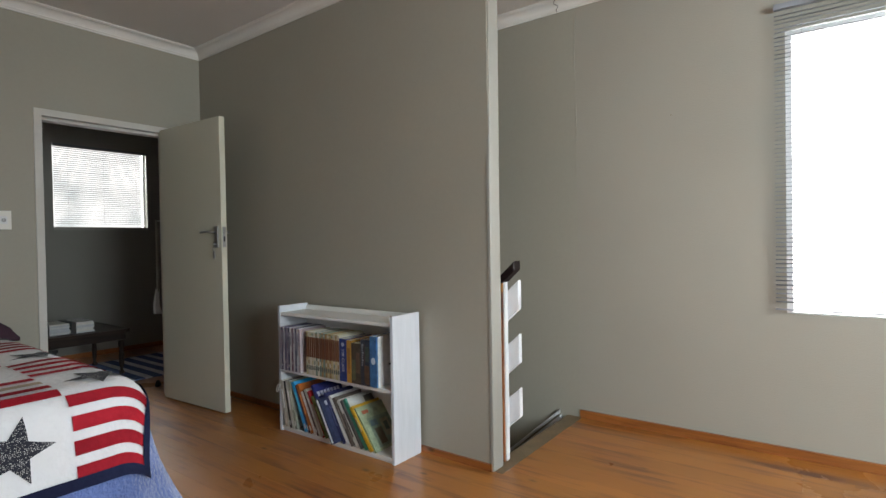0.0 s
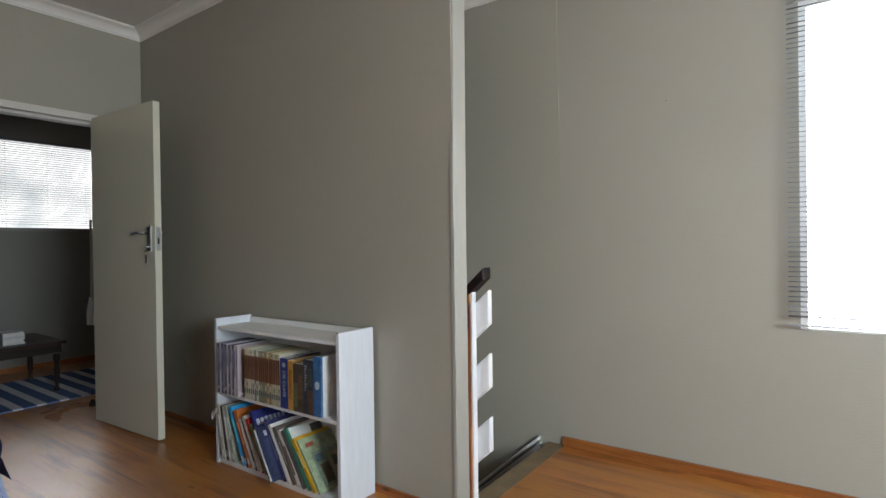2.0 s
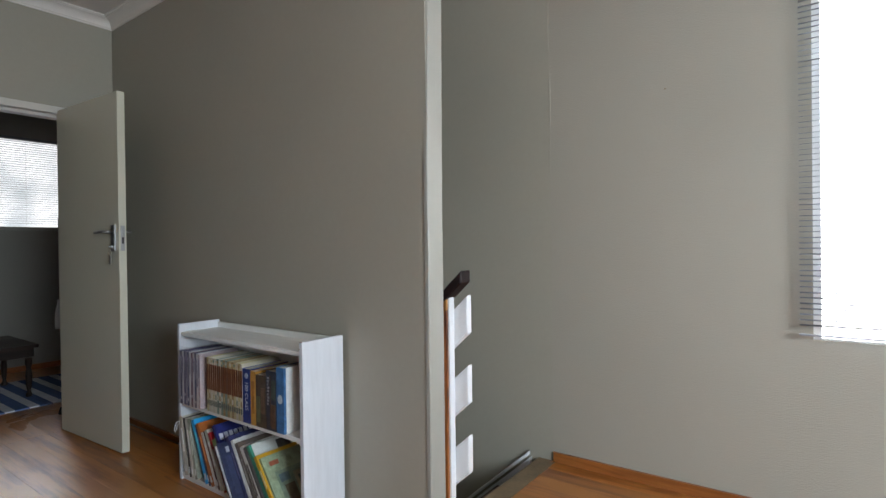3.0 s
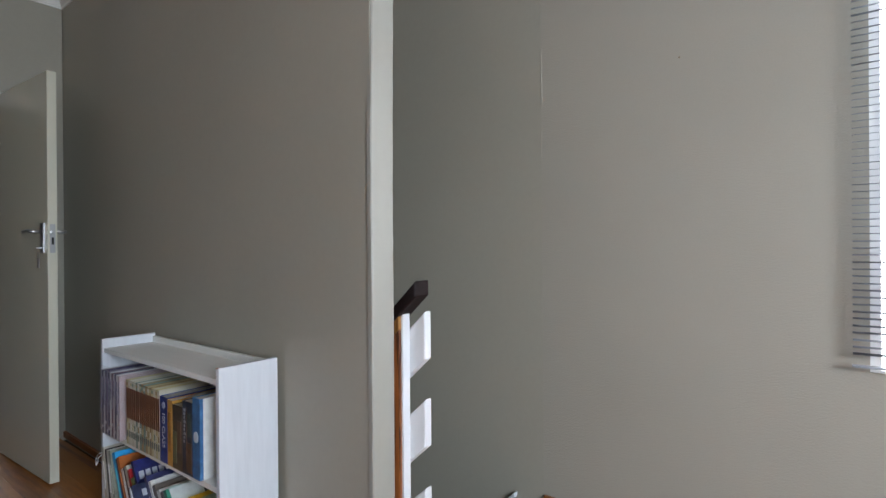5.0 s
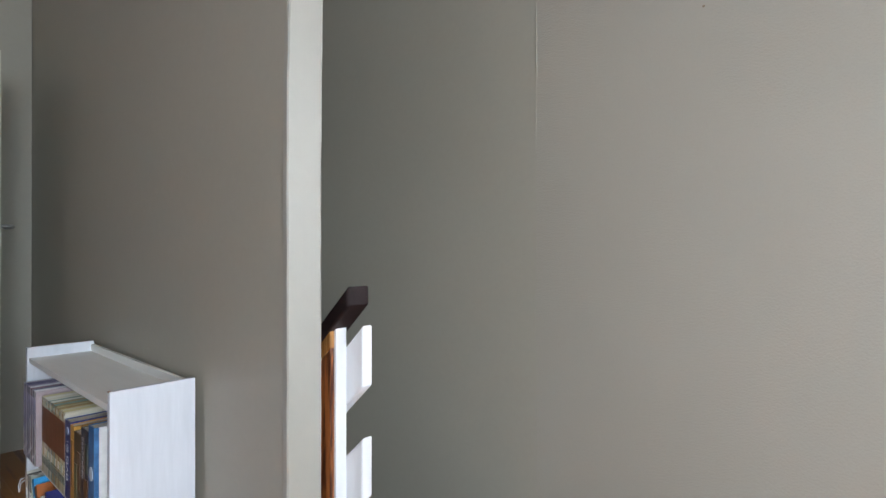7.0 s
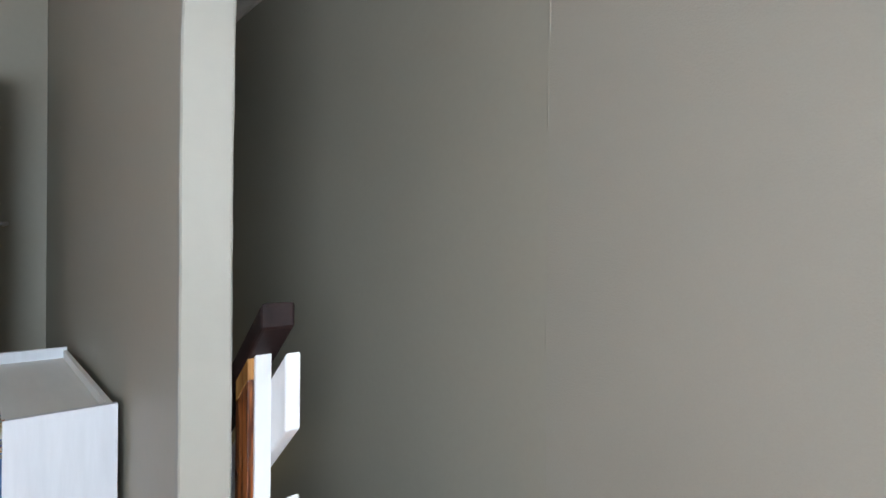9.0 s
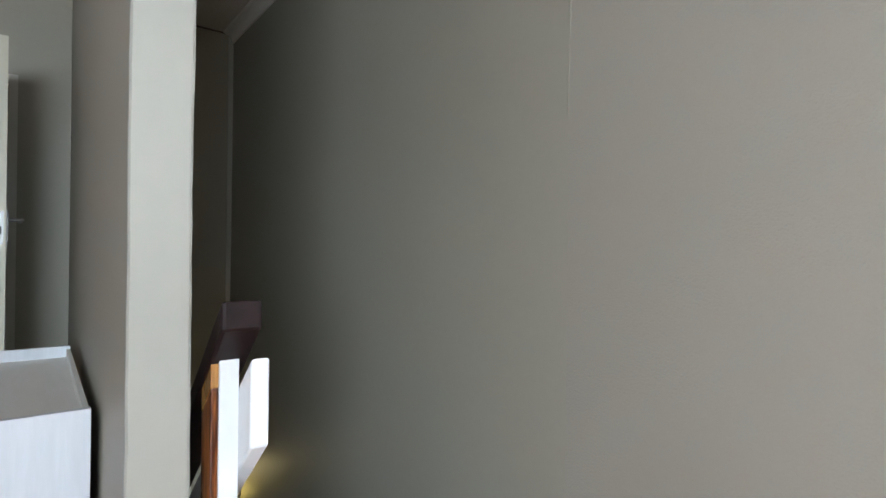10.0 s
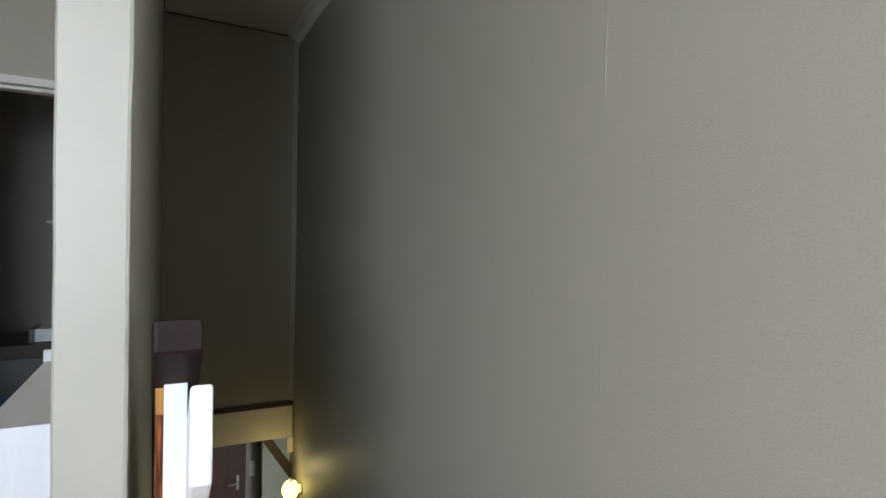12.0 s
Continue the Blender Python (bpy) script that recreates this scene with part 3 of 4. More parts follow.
part("key", boxes((DW - 0.058, DW - 0.052, -0.030, -0.008, 1.150, 1.157)), M_STEEL, door)
part("key_ring", tube(ring, 0.0014, 6), M_STEEL, door)
part("key", rounded(boxes((DW - 0.068, DW - 0.045, -0.024, -0.021, 1.055, 1.105)), 0.001), M_STEEL, door)

sw = thing("light_switch", (WEST, 1.152, 1.333), "white plastic light switch on the wall", "switch")
part("plate", rounded(boxes((0.0, 0.008, -0.0375, 0.0375, -0.0575, 0.0575)), 0.003), M_SWITCH, sw)
part("rocker", lathe([(0.012, 0.008), (0.0115, 0.013), (0.009, 0.015)], 18, (0, 0, 0), "X"), M_STEEL, sw, "round grey dial", True)
part("rim", boxes((0.008, 0.0092, -0.017, 0.017, -0.024, 0.024)), M_GLOSSW, sw)

ds = thing("door_stop", (-4.53, 2.235, 0), "small black rubber door stop on the floor", "door stop")
part("rubber_body", lathe([(0.022, 0), (0.024, 0.006), (0.018, 0.03), (0.014, 0.045), (0.006, 0.05)], 14), M_BLACK, ds, smooth=True)

# ---- stairs ----
RISE, RUN = 0.2, 0.2 / SLOPE
st = tagged(new("stairs"), "steep timber stairs with dark treads and white stringers", "stairs", "", "structure")
for i in range(1, 13):
    xa = STAIR_TOP - 0.02 - RUN * i
    part("tread", rounded(boxes((xa - 0.0, xa + RUN + 0.025, 2.61, NORTH - 0.032, -RISE * i - 0.035, -RISE * i)), 0.006), M_TREAD, st)
    part("riser", boxes((xa + RUN - 0.018, xa + RUN, 2.61, NORTH - 0.032, -RISE * i + 0.0, -RISE * (i - 1) - 0.036)), M_GLOSSW, st)


def raked(xa, xb, za, height, y0, y1, end_drop=0.0):
    """A board that follows the fall of the stairs, cut plumb at both ends. za: its top at xa."""
    zb = za + SLOPE * (xb - xa)
    return prism([(xa, za), (xa, za - height), (xb, zb - height), (xb, zb)], "Y", y0, y1)


part("stringer", rounded(raked(-1.486, -4.32, -0.002, 0.34, NORTH - 0.034, NORTH - 0.003), 0.003), M_GLOSSW, st, "white painted wall stringer")
part("stringer_cap", rounded(raked(-1.497, -4.32, 0.028, 0.022, NORTH - 0.032, NORTH - 0.002), 0.003), M_GLOSSW, st, "white painted cover strip on the stringer")
part("stringer", raked(STAIR_TOP - 0.022, -4.32, -0.035, 0.34, 2.575, 2.609), M_WHITE, st)

bal = thing("stair_balustrade", (-1.402, 2.55, 0), "balustrade of a pine post, sloping white boards and a dark handrail", "balustrade")


def on(parent, bm):
    bmesh.ops.transform(bm, matrix=parent.matrix_world.inverted(), verts=bm.verts)
    return bm


def post_mesh(xa, xb, ya, yb, zb, zt):
    return prism([(xa, zb), (xb, zb), (xb, zt), (xa, zt - SLOPE * (xb - xa))], "Y", ya, yb)


part("post", on(bal, rounded(post_mesh(-1.475, -1.4085, 2.528, 2.573, -0.3, 0.890), 0.003)), M_PINE, bal, "varnished pine newel post")
part("post_top", on(bal, rounded(prism([(-1.475, 0.8305), (-1.4085, 0.8905), (-1.4085, 0.962), (-1.475, 0.902)], "Y", 2.528, 2.573), 0.003)), M_PINETOP, bal, "pale golden top of the post")
part("post_face", on(bal, rounded(boxes((-1.4085, -1.4015, 2.5405, 2.5735, 0.004, 0.972)), 0.003)), M_GLOSSW, bal, "white painted front of the post")
for zt in (0.949, 0.669, 0.387):
    bm = raked(-1.338, -4.25, zt, 0.153, 2.574, 2.607)
    part("sloping_board", on(bal, rounded(bm, 0.006, 3)), M_GLOSSW, bal, "white gloss painted board")
bm = raked(-1.333, -4.25, 1.050, 0.050, 2.523, 2.592)
part("handrail", on(bal, rounded(bm, 0.008, 3)), M_RAIL, bal, "dark stained wooden handrail")
part("lower_post", on(bal, rounded(boxes((-4.19, -4.12, 2.533, 2.567, LOW, -1.52)), 0.003)), M_PINE, bal)

# ---- over and under the foot of the stairs ----
structure("beam_floor_edge", rounded(boxes((WELL_END - 0.02, WELL_END + 0.025, PART_Y + 0.14, NORTH - 0.012, -0.265, -0.035)), 0.004), M_BEAM, "cream painted floor edge board", "beam")
structure("trim_beam_top", boxes((WELL_END - 0.02, WELL_END + 0.012, PART_Y + 0.14, NORTH - 0.012, -0.033, -0.002)), M_TREAD, "dark gap above the floor edge board", "trim")
structure("trim_beam_block", rounded(boxes((WELL_END - 0.03, WELL_END + 0.02, NORTH - 0.048, NORTH - 0.004, -0.385, -0.272)), 0.003), M_BEAM, "cream painted wooden block under the beam", "block")
M_BRACE = surface("dark_brown_timber", (0.03, 0.018, 0.012), 0.6, 0.2, 4.0, 60, 0.2, 0.002)
bm = prism([(3.19, -0.268), (3.26, -0.268), (3.418, -0.50), (3.418, -0.62)], "X", WELL_END - 0.07, WELL_END - 0.03)
structure("trim_brace", bm, M_BRACE, "dark diagonal brace under the floor", "brace")
structure("floor_upper_slab", boxes((ROOM2_X - 0.12, WELL_END - 0.02, 0.0, 4.7, -0.26, -0.022)), M_LOWWALL, "underside of the upper floor", "floor")
structure("floor_lower", boxes((-7.4, 1.0, 0.6, 4.7, LOW - 0.1, LOW)), M_TREAD, "dark floor of the lower room", "floor")
structure("wall_lower_west", boxes((-7.3, -7.2, 0.6, 4.7, LOW, -0.2)), M_LOWWALL, "grey-brown wall of the lower room")
structure("wall_lower_side", boxes((-7.2, WELL_END - 0.1, 4.6, 4.7, LOW, -0.2), (-7.2, 1.0, 0.6, 0.7, LOW, -0.2), (0.9, 1.0, 0.7, NORTH, LOW, -0.2)), M_LOWWALL, "grey-brown wall of the lower room")
structure("wall_lower_roof", boxes((-7.4, ROOM2_X - 0.12, 0.6, 4.7, -0.26, -0.1), (WELL_END - 0.02, -4.25, 0.6, PART_Y, -0.3, -0.21)), M_LOWWALL, "underside of the upper floor", "ceiling")
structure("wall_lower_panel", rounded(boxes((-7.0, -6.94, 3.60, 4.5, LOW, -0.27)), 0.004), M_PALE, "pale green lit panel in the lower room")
ld = tagged(new("door_2"), "closed red-brown wooden door in the lower room", "door", "", "structure")
part("door_leaf", rounded(boxes((-7.2, -7.155, 2.66, 3.45, LOW, LOW + 2.03)), 0.004), M_REDDOOR, ld)
for za in (0.15, 1.15):
    part("panel", rounded(boxes((-7.155, -7.148, 2.78, 3.33 - 0.05, LOW + za, LOW + za + 0.75)), 0.006), M_REDDOOR, ld)
part("handle_plate", rounded(boxes((-7.148, -7.14, 3.345, 3.375, -1.75, -1.58)), 0.002), M_STEEL, ld)
part("lever", tube([(-7.14, 3.36, -1.655), (-7.09, 3.36, -1.655), (-7.085, 3.25, -1.66)], 0.009, 8), M_STEEL, ld, "steel lever handle")
s2 = thing("light_switch", (-7.2, 3.53, -1.55), "pale plastic light switch on the wall below", "switch")
part("plate", rounded(boxes((0, 0.008, -0.03, 0.03, -0.09, 0.09)), 0.002), M_SWITCH, s2)

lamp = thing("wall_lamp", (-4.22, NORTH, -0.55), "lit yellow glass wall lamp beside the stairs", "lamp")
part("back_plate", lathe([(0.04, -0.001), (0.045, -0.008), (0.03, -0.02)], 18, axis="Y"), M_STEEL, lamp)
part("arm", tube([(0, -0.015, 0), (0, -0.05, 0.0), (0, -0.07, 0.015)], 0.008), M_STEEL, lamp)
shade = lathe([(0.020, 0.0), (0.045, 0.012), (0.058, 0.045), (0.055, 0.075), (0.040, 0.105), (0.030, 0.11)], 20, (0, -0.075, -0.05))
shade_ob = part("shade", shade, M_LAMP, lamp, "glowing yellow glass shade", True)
part("finial", lathe([(0.012, 0.06), (0.014, 0.07), (0.006, 0.085)], 12, (0, -0.075, 0)), M_STEEL, shade_ob)
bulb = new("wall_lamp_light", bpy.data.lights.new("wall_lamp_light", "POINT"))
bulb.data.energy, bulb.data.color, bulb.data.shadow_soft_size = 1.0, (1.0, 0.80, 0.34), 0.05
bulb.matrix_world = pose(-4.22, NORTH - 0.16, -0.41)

# ---- next room ----
y0, y1, z0, z1 = WIN2
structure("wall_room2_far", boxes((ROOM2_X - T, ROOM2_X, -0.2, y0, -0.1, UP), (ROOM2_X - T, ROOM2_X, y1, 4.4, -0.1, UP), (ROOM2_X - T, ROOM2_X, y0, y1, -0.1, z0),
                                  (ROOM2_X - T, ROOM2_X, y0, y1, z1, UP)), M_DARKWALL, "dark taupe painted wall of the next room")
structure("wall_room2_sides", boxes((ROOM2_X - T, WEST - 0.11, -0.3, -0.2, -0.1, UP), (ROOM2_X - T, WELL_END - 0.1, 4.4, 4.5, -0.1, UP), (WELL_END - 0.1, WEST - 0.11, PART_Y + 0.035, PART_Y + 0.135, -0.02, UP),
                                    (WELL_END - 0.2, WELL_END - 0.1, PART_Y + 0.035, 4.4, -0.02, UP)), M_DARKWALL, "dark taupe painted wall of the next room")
structure("ceiling_room2", boxes((ROOM2_X - T, WELL_END - 0.1, -0.3, 4.5, CEIL, UP), (WELL_END - 0.1, WEST - 0.11, -0.3, PART_Y + 0.13, CEIL + 0.001, UP - 0.001)), M_CEIL, "off-white ceiling of the next room", "ceiling")
structure("baseboard_room2", rounded(boxes((ROOM2_X + 0.001, ROOM2_X + 0.014, -0.2, 4.4, 0, 0.05)), 0.004), M_SKIRT, "varnished pine skirting", "skirting")

tb = thing("coffee_table", (-5.53, 1.715, 0), "low dark wooden table with turned legs", "table")
part("tabletop", rounded(boxes((-0.36, 0.36, -0.58, 0.58, 0.392, 0.417)), 0.006), M_DARKWOOD, tb)
part("apron", rounded(boxes((-0.32, 0.32, -0.56, -0.54, 0.32, 0.391), (-0.32, 0.32, 0.54, 0.56, 0.32, 0.391), (0.30, 0.32, -0.54, 0.54, 0.32, 0.391), (-0.32, -0.30, -0.54, 0.54, 0.32, 0.391)), 0.002), M_DARKWOOD, tb)
leg = [(0.012, 0.0), (0.020, 0.010), (0.022, 0.025), (0.013, 0.045), (0.012, 0.06), (0.018, 0.09), (0.022, 0.17), (0.016, 0.235), (0.024, 0.265), (0.024, 0.31)]
for dx in (-0.30, 0.30):
    for dy in (-0.53, 0.53):
        part("leg", lathe(leg, 16, (dx, dy, 0)), M_DARKWOOD, tb, smooth=True)
shelfbox = thing("storage_box", (-5.60, 1.52, 0.012), "dark box standing under the low table", "box")
part("box_body", rounded(boxes((-0.2, 0.2, -0.28, 0.28, 0, 0.24)), 0.01), M_BLACK, shelfbox)
part("box_lid", rounded(boxes((-0.21, 0.21, -0.29, 0.29, 0.24, 0.27)), 0.006), M_BLACK, shelfbox)


def magazine_pile(at, n, w, d, label):
    p = thing("magazine_pile", at, label, "magazines")
    z = 0.0
    for i in range(n):
        h = random.uniform(0.006, 0.011)
        dx, dy = random.uniform(-0.006, 0.006), random.uniform(-0.006, 0.006)
        part("magazine", rounded(boxes((-w / 2 + dx, w / 2 + dx, -d / 2 + dy, d / 2 + dy, z, z + h)), 0.001, 1), cover_paint(random.choice([(0.62, 0.62, 0.6), (0.5, 0.52, 0.54), (0.66, 0.64, 0.58)])), p)
        z += h + 0.0004
    part("strap", rounded(boxes((-w / 2 - 0.012, w / 2 + 0.012, -d / 2 - 0.005, -d / 2 + 0.03, 0.0, z + 0.004)), 0.003), M_BLACK, p, "black strap around the pile")
    return p


magazine_pile((-5.42, 1.965, 0.4173), 10, 0.27, 0.170, "stack of pale magazines on the low table")
magazine_pile((-5.44, 1.780, 0.4173), 10, 0.28, 0.180, "stack of pale magazines with a black strap")
hk = thing("hanging_towel", (-4.41, 2.205, 0), "white towel hanging by a strap from a wall hook", "towel")
part("rail", tube([(0.178, 0.02, 1.36), (0.05, 0.006, 1.36), (-0.012, -0.008, 1.36)], 0.006), M_STEEL, hk)
part("strap", rounded(boxes((-0.010, 0.010, -0.013, -0.004, 0.79, 1.365)), 0.003), M_TRIM, hk, "long pale hanging strap")
bm = bmesh.new()
for i in range(9):
    for j in range(7):
        w = 0.014 + 0.03 * (i / 8)
        bm.verts.new((w * (j / 6 - 0.5) * 1.2, w * (j / 6 - 0.5) - 0.012 - 0.010 * math.sin(j * 2.1 + i * 0.4), 0.812 - 0.20 * i / 8))
bm.verts.ensure_lookup_table()
for i in range(8):
    for j in range(6):
        a = i * 7 + j
        bm.faces.new((bm.verts[a], bm.verts[a + 1], bm.verts[a + 8], bm.verts[a + 7]))
bmesh.ops.solidify(bm, geom=bm.faces[:], thickness=0.006)
part("towel_cloth", bm, M_TOWEL, hk, smooth=True)
part("wall_fixing", lathe([(0.02, 0.172), (0.02, 0.179)], 14, (0, 0.02, 1.36), "X"), M_STEEL, hk)

rug = thing("striped_rug", (-5.55, 1.9, 0.0), "flat woven rug with blue and white stripes", "rug")
sy = -1.0
k = 0
while sy < 1.0:
    w = (0.085, 0.06)[k % 2]
    part("stripe", boxes((-0.36, 0.68, sy, sy + w - 0.0005, 0.0, 0.010 + 0.0008 * (k % 2))), (M_RUGB, M_RUGW)[k % 2], rug)
    sy += w
    k += 1

# ---- bookshelf and books ----
SX0, SX1, SY0, SY1 = -2.805, -1.850, 2.168, 2.384
bs = thing("bookshelf", ((SX0 + SX1) / 2, (SY0 + SY1) / 2, 0), "low white painted two-tier bookshelf standing against the wall", "bookshelf")


def shelf_part(name, dims, mat, label="", r=0.003):
    return part(name, on(bs, rounded(boxes(dims), r)), mat, bs, label)


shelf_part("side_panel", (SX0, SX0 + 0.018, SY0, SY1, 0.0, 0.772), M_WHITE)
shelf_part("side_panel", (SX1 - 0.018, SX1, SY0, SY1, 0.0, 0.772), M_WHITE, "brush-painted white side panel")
shelf_part("top_board", (SX0 + 0.018, SX1 - 0.018, SY0 + 0.006, SY1 - 0.012, 0.715, 0.733), M_WHITE_X)
shelf_part("back_lip", (SX0 + 0.018, SX1 - 0.018, SY1 - 0.012, SY1, 0.70, 0.760), M_WHITE_X)
shelf_part("shelf_board", (SX0 + 0.018, SX1 - 0.018, SY0 + 0.004, SY1 - 0.008, 0.368, 0.386), M_WHITE_X)
shelf_part("shelf_board", (SX0 + 0.018, SX1 - 0.018, SY0 + 0.004, SY1 - 0.008, 0.014, 0.032), M_WHITE_X)
shelf_part("kick_board", (SX0 + 0.018, SX1 - 0.018, SY0 + 0.012, SY0 + 0.026, 0.0, 0.014), M_WHITE_X)
shelf_part("back_panel", (SX0 + 0.018, SX1 - 0.018, SY1 - 0.008, SY1 - 0.004, 0.032, 0.70), M_WHITE_X)

for cx, cz, w in ((SX1 - 0.0165, 0.7695, 0.010), (SX1 - 0.010, 0.771, 0.005), (SX1 - 0.017, 0.742, 0.003), (SX1 - 0.012, 0.002, 0.008)):
    shelf_part("paint_chip", (cx, cx + w, SY0 - 0.0006, SY0 + 0.004, cz, cz + 0.0028), M_SKIRT, "brown bare wood where paint has chipped", 0.0004)

COVER = {}


def book(x, z, t, h, d, cover, label, lean=0.0, front=SY0 - 0.004, pages=M_PAGES, group="books on the shelf"):
    """Spine towards the room at y = front; x is the lower left corner of the spine."""
    b = thing("book", (x, front, z), label, "book", group, (0, -lean, 0))
    k = min(0.0025, t * 0.2)
    COVER[b.name] = part("cover", rounded(boxes((0, k, 0, d, 0, h), (t - k, t, 0, d, 0, h), (k, t - k, 0, k, 0, h)), k * 0.35, 1), cover_paint(cover), b)
    part("pages", boxes((k, t - k, k, d - 0.004, 0.003, h - 0.003)), pages, b)
    return b


def bar(b, x0, x1, z0, z1, rgb, name="spine_label", y=-0.0012, y1=0.0006):
    return part(name, boxes((x0, x1, y, y1, z0, z1)), cover_paint(rgb), COVER[b.name])


def face_bar(b, t, y0, y1, z0, z1, rgb, name="cover_picture"):
    return part(name, boxes((t - 0.0004, t + 0.0010, y0, y1, z0, z1)), cover_paint(rgb), COVER[b.name])


LEDGE, BASE = 0.3862, 0.0322
tone = [(0.30, 0.28, 0.30), (0.04, 0.032, 0.085), (0.50, 0.49, 0.50), (0.07, 0.055, 0.12), (0.22, 0.19, 0.25), (0.03, 0.035, 0.09), (0.56, 0.55, 0.54),
        (0.11, 0.03, 0.06), (0.48, 0.45, 0.46), (0.05, 0.045, 0.10), (0.54, 0.51, 0.51), (0.40, 0.31, 0.32)]
for i, c in enumerate(tone):
    b = book(-2.776 + 0.0163 * i, LEDGE, 0.0150, 0.262 - 0.002 * (i % 3), 0.20, c, "slim magazine with a mauve or white spine", front=SY0 - 0.012, group="magazines on the upper shelf")
    lo = 0.012 + 0.011 * (i * 5 % 4)
    bar(b, 0.003, 0.012, lo, lo + 0.008 + 0.003 * (i % 3), (0.45, 0.43, 0.45))
    bar(b, 0.005, 0.010, 0.10 + 0.017 * (i * 3 % 5), 0.235, (0.24, 0.22, 0.27) if max(c) < 0.2 else (0.12, 0.09, 0.17))
holder = thing("plastic_sleeve", (-2.7805, SY0 - 0.017, LEDGE), "clear plastic sleeve around the magazines", "sleeve")
part("sleeve_front", boxes((0.0, 0.20, 0.0, 0.0012, 0.0, 0.285)), M_FILM, holder)
part("sleeve_side", boxes((0.2, 0.2012, 0.0, 0.15, 0.0, 0.275)), M_FILM, holder)

ends = [(0.46, 0.40, 0.22), (0.17, 0.24, 0.20), (0.50, 0.46, 0.36), (0.30, 0.20, 0.09), (0.56, 0.53, 0.45)]
for i in range(17):
    c = ends[(i * 7 + i // 3) % 5]
    b = book(-2.536 + 0.0168 * i, LEDGE, 0.0152, 0.252 + random.uniform(-0.002, 0.002), 0.19, c, "thin paperback of a set with a brown spine band", pages=M_PAGES if i % 3 else cover_paint((0.16, 0.17, 0.15)), group="set of brown-banded paperbacks")
    bar(b, 0.0010, 0.0142, 0.103, 0.222, (0.16, 0.055, 0.025), "spine_band", -0.0008)
    bar(b, 0.003, 0.013, 0.030, 0.055, (0.12, 0.14, 0.12), "spine_picture", -0.0008)
    bar(b, 0.004, 0.012, 0.062, 0.085, ends[(i + 2) % 5], "spine_picture", -0.0008)
    bar(b, 0.002, 0.013, 0.232, 0.244, ends[(i + 3) % 5], "spine_picture", -0.0008)
b = book(-2.249, LEDGE, 0.056, 0.236, 0.20, (0.022, 0.045, 0.19), "thick dark blue hardback with gilt lettering standing on the shelf")
lettering("spine_title", "100 CLASS", 0.028, cover_paint((0.45, 0.48, 0.55)), b, pose(0.029, -0.0014, 0.118, 90, 90, 0))
part("emblem", lathe([(0.012, -0.0014), (0.012, 0.0004)], 14, (0.029, 0, 0.206), "Y"), cover_paint((0.35, 0.42, 0.55)), b)
b = book(-2.191, LEDGE, 0.036, 0.232, 0.20, (0.50, 0.26, 0.05), "ochre yellow hardback standing on the shelf")
bar(b, 0.008, 0.028, 0.05, 0.19, (0.32, 0.15, 0.03))
b = book(-2.153, LEDGE, 0.070, 0.222, 0.205, (0.075, 0.055, 0.035), "dark brown illustrated book standing on the shelf")
bar(b, 0.004, 0.030, 0.02, 0.13, (0.12, 0.12, 0.06), "spine_picture")
bar(b, 0.036, 0.062, 0.06, 0.17, (0.13, 0.075, 0.045), "spine_picture")
b = book(-2.081, LEDGE, 0.066, 0.248, 0.19, (0.035, 0.04, 0.055), "dark illustrated hardback with a white title")
for q in range(9):
    bar(b, 0.008, 0.016 + 0.003 * (q % 3), 0.105 + q * 0.0135, 0.114 + q * 0.0135, (0.26, 0.26, 0.28), "title_letter")
bar(b, 0.026, 0.030, 0.02, 0.23, (0.09, 0.05, 0.03), "spine_picture")
bar(b, 0.036, 0.060, 0.13, 0.21, (0.06, 0.075, 0.06), "spine_picture")
bar(b, 0.032, 0.062, 0.01, 0.11, (0.11, 0.06, 0.035), "spine_picture")
b = book(-2.012, LEDGE, 0.048, 0.270, 0.195, (0.05, 0.15, 0.32), "blue ring binder with a white side")
bm = lathe([(0.015, -0.0014), (0.015, 0.0004)], 18, (0.024, 0, 0.0), "Y")
bmesh.ops.scale(bm, vec=(1, 1, 1.25), verts=bm.verts)
bmesh.ops.translate(bm, vec=(0, 0, 0.14), verts=bm.verts)
part("oval_label", bm, cover_paint((0.55, 0.62, 0.68)), b)
face_bar(b, 0.048, 0.012, 0.195, 0.0, 0.270, (0.72, 0.72, 0.70), "white_side")
part("finger_hole", lathe([(0.008, 0.0486), (0.008, 0.0495)], 14, (0, 0.10, 0.11), "X"), M_BLACK, b)

lower = [
    (-2.745, 0.030, 11, 0.285, (0.50, 0.47, 0.40), "bundle of loose papers in a file"),
    (-2.700, 0.014, 12, 0.285, (0.05, 0.045, 0.04), "thin black folder"),
    (-2.682, 0.022, 12, 0.285, (0.52, 0.50, 0.44), "worn beige cardboard file"),
    (-2.652, 0.022, 14, 0.290, (0.30, 0.32, 0.26), "grey-green school book"),
    (-2.560, 0.026, 24, 0.305, (0.03, 0.36, 0.72), "light blue ring folder"),
    (-2.528, 0.012, 25, 0.290, (0.02, 0.03, 0.08), "thin dark blue book"),
    (-2.508, 0.024, 26, 0.300, (0.42, 0.13, 0.03), "orange hardback book"),
    (-2.474, 0.015, 27, 0.265, (0.60, 0.57, 0.54), "thin white paperback"),
    (-2.450, 0.012, 27, 0.275, (0.08, 0.035, 0.03), "dark brown booklet"),
    (-2.432, 0.022, 28, 0.285, (0.50, 0.50, 0.42), "cream paperback with green marks"),
]
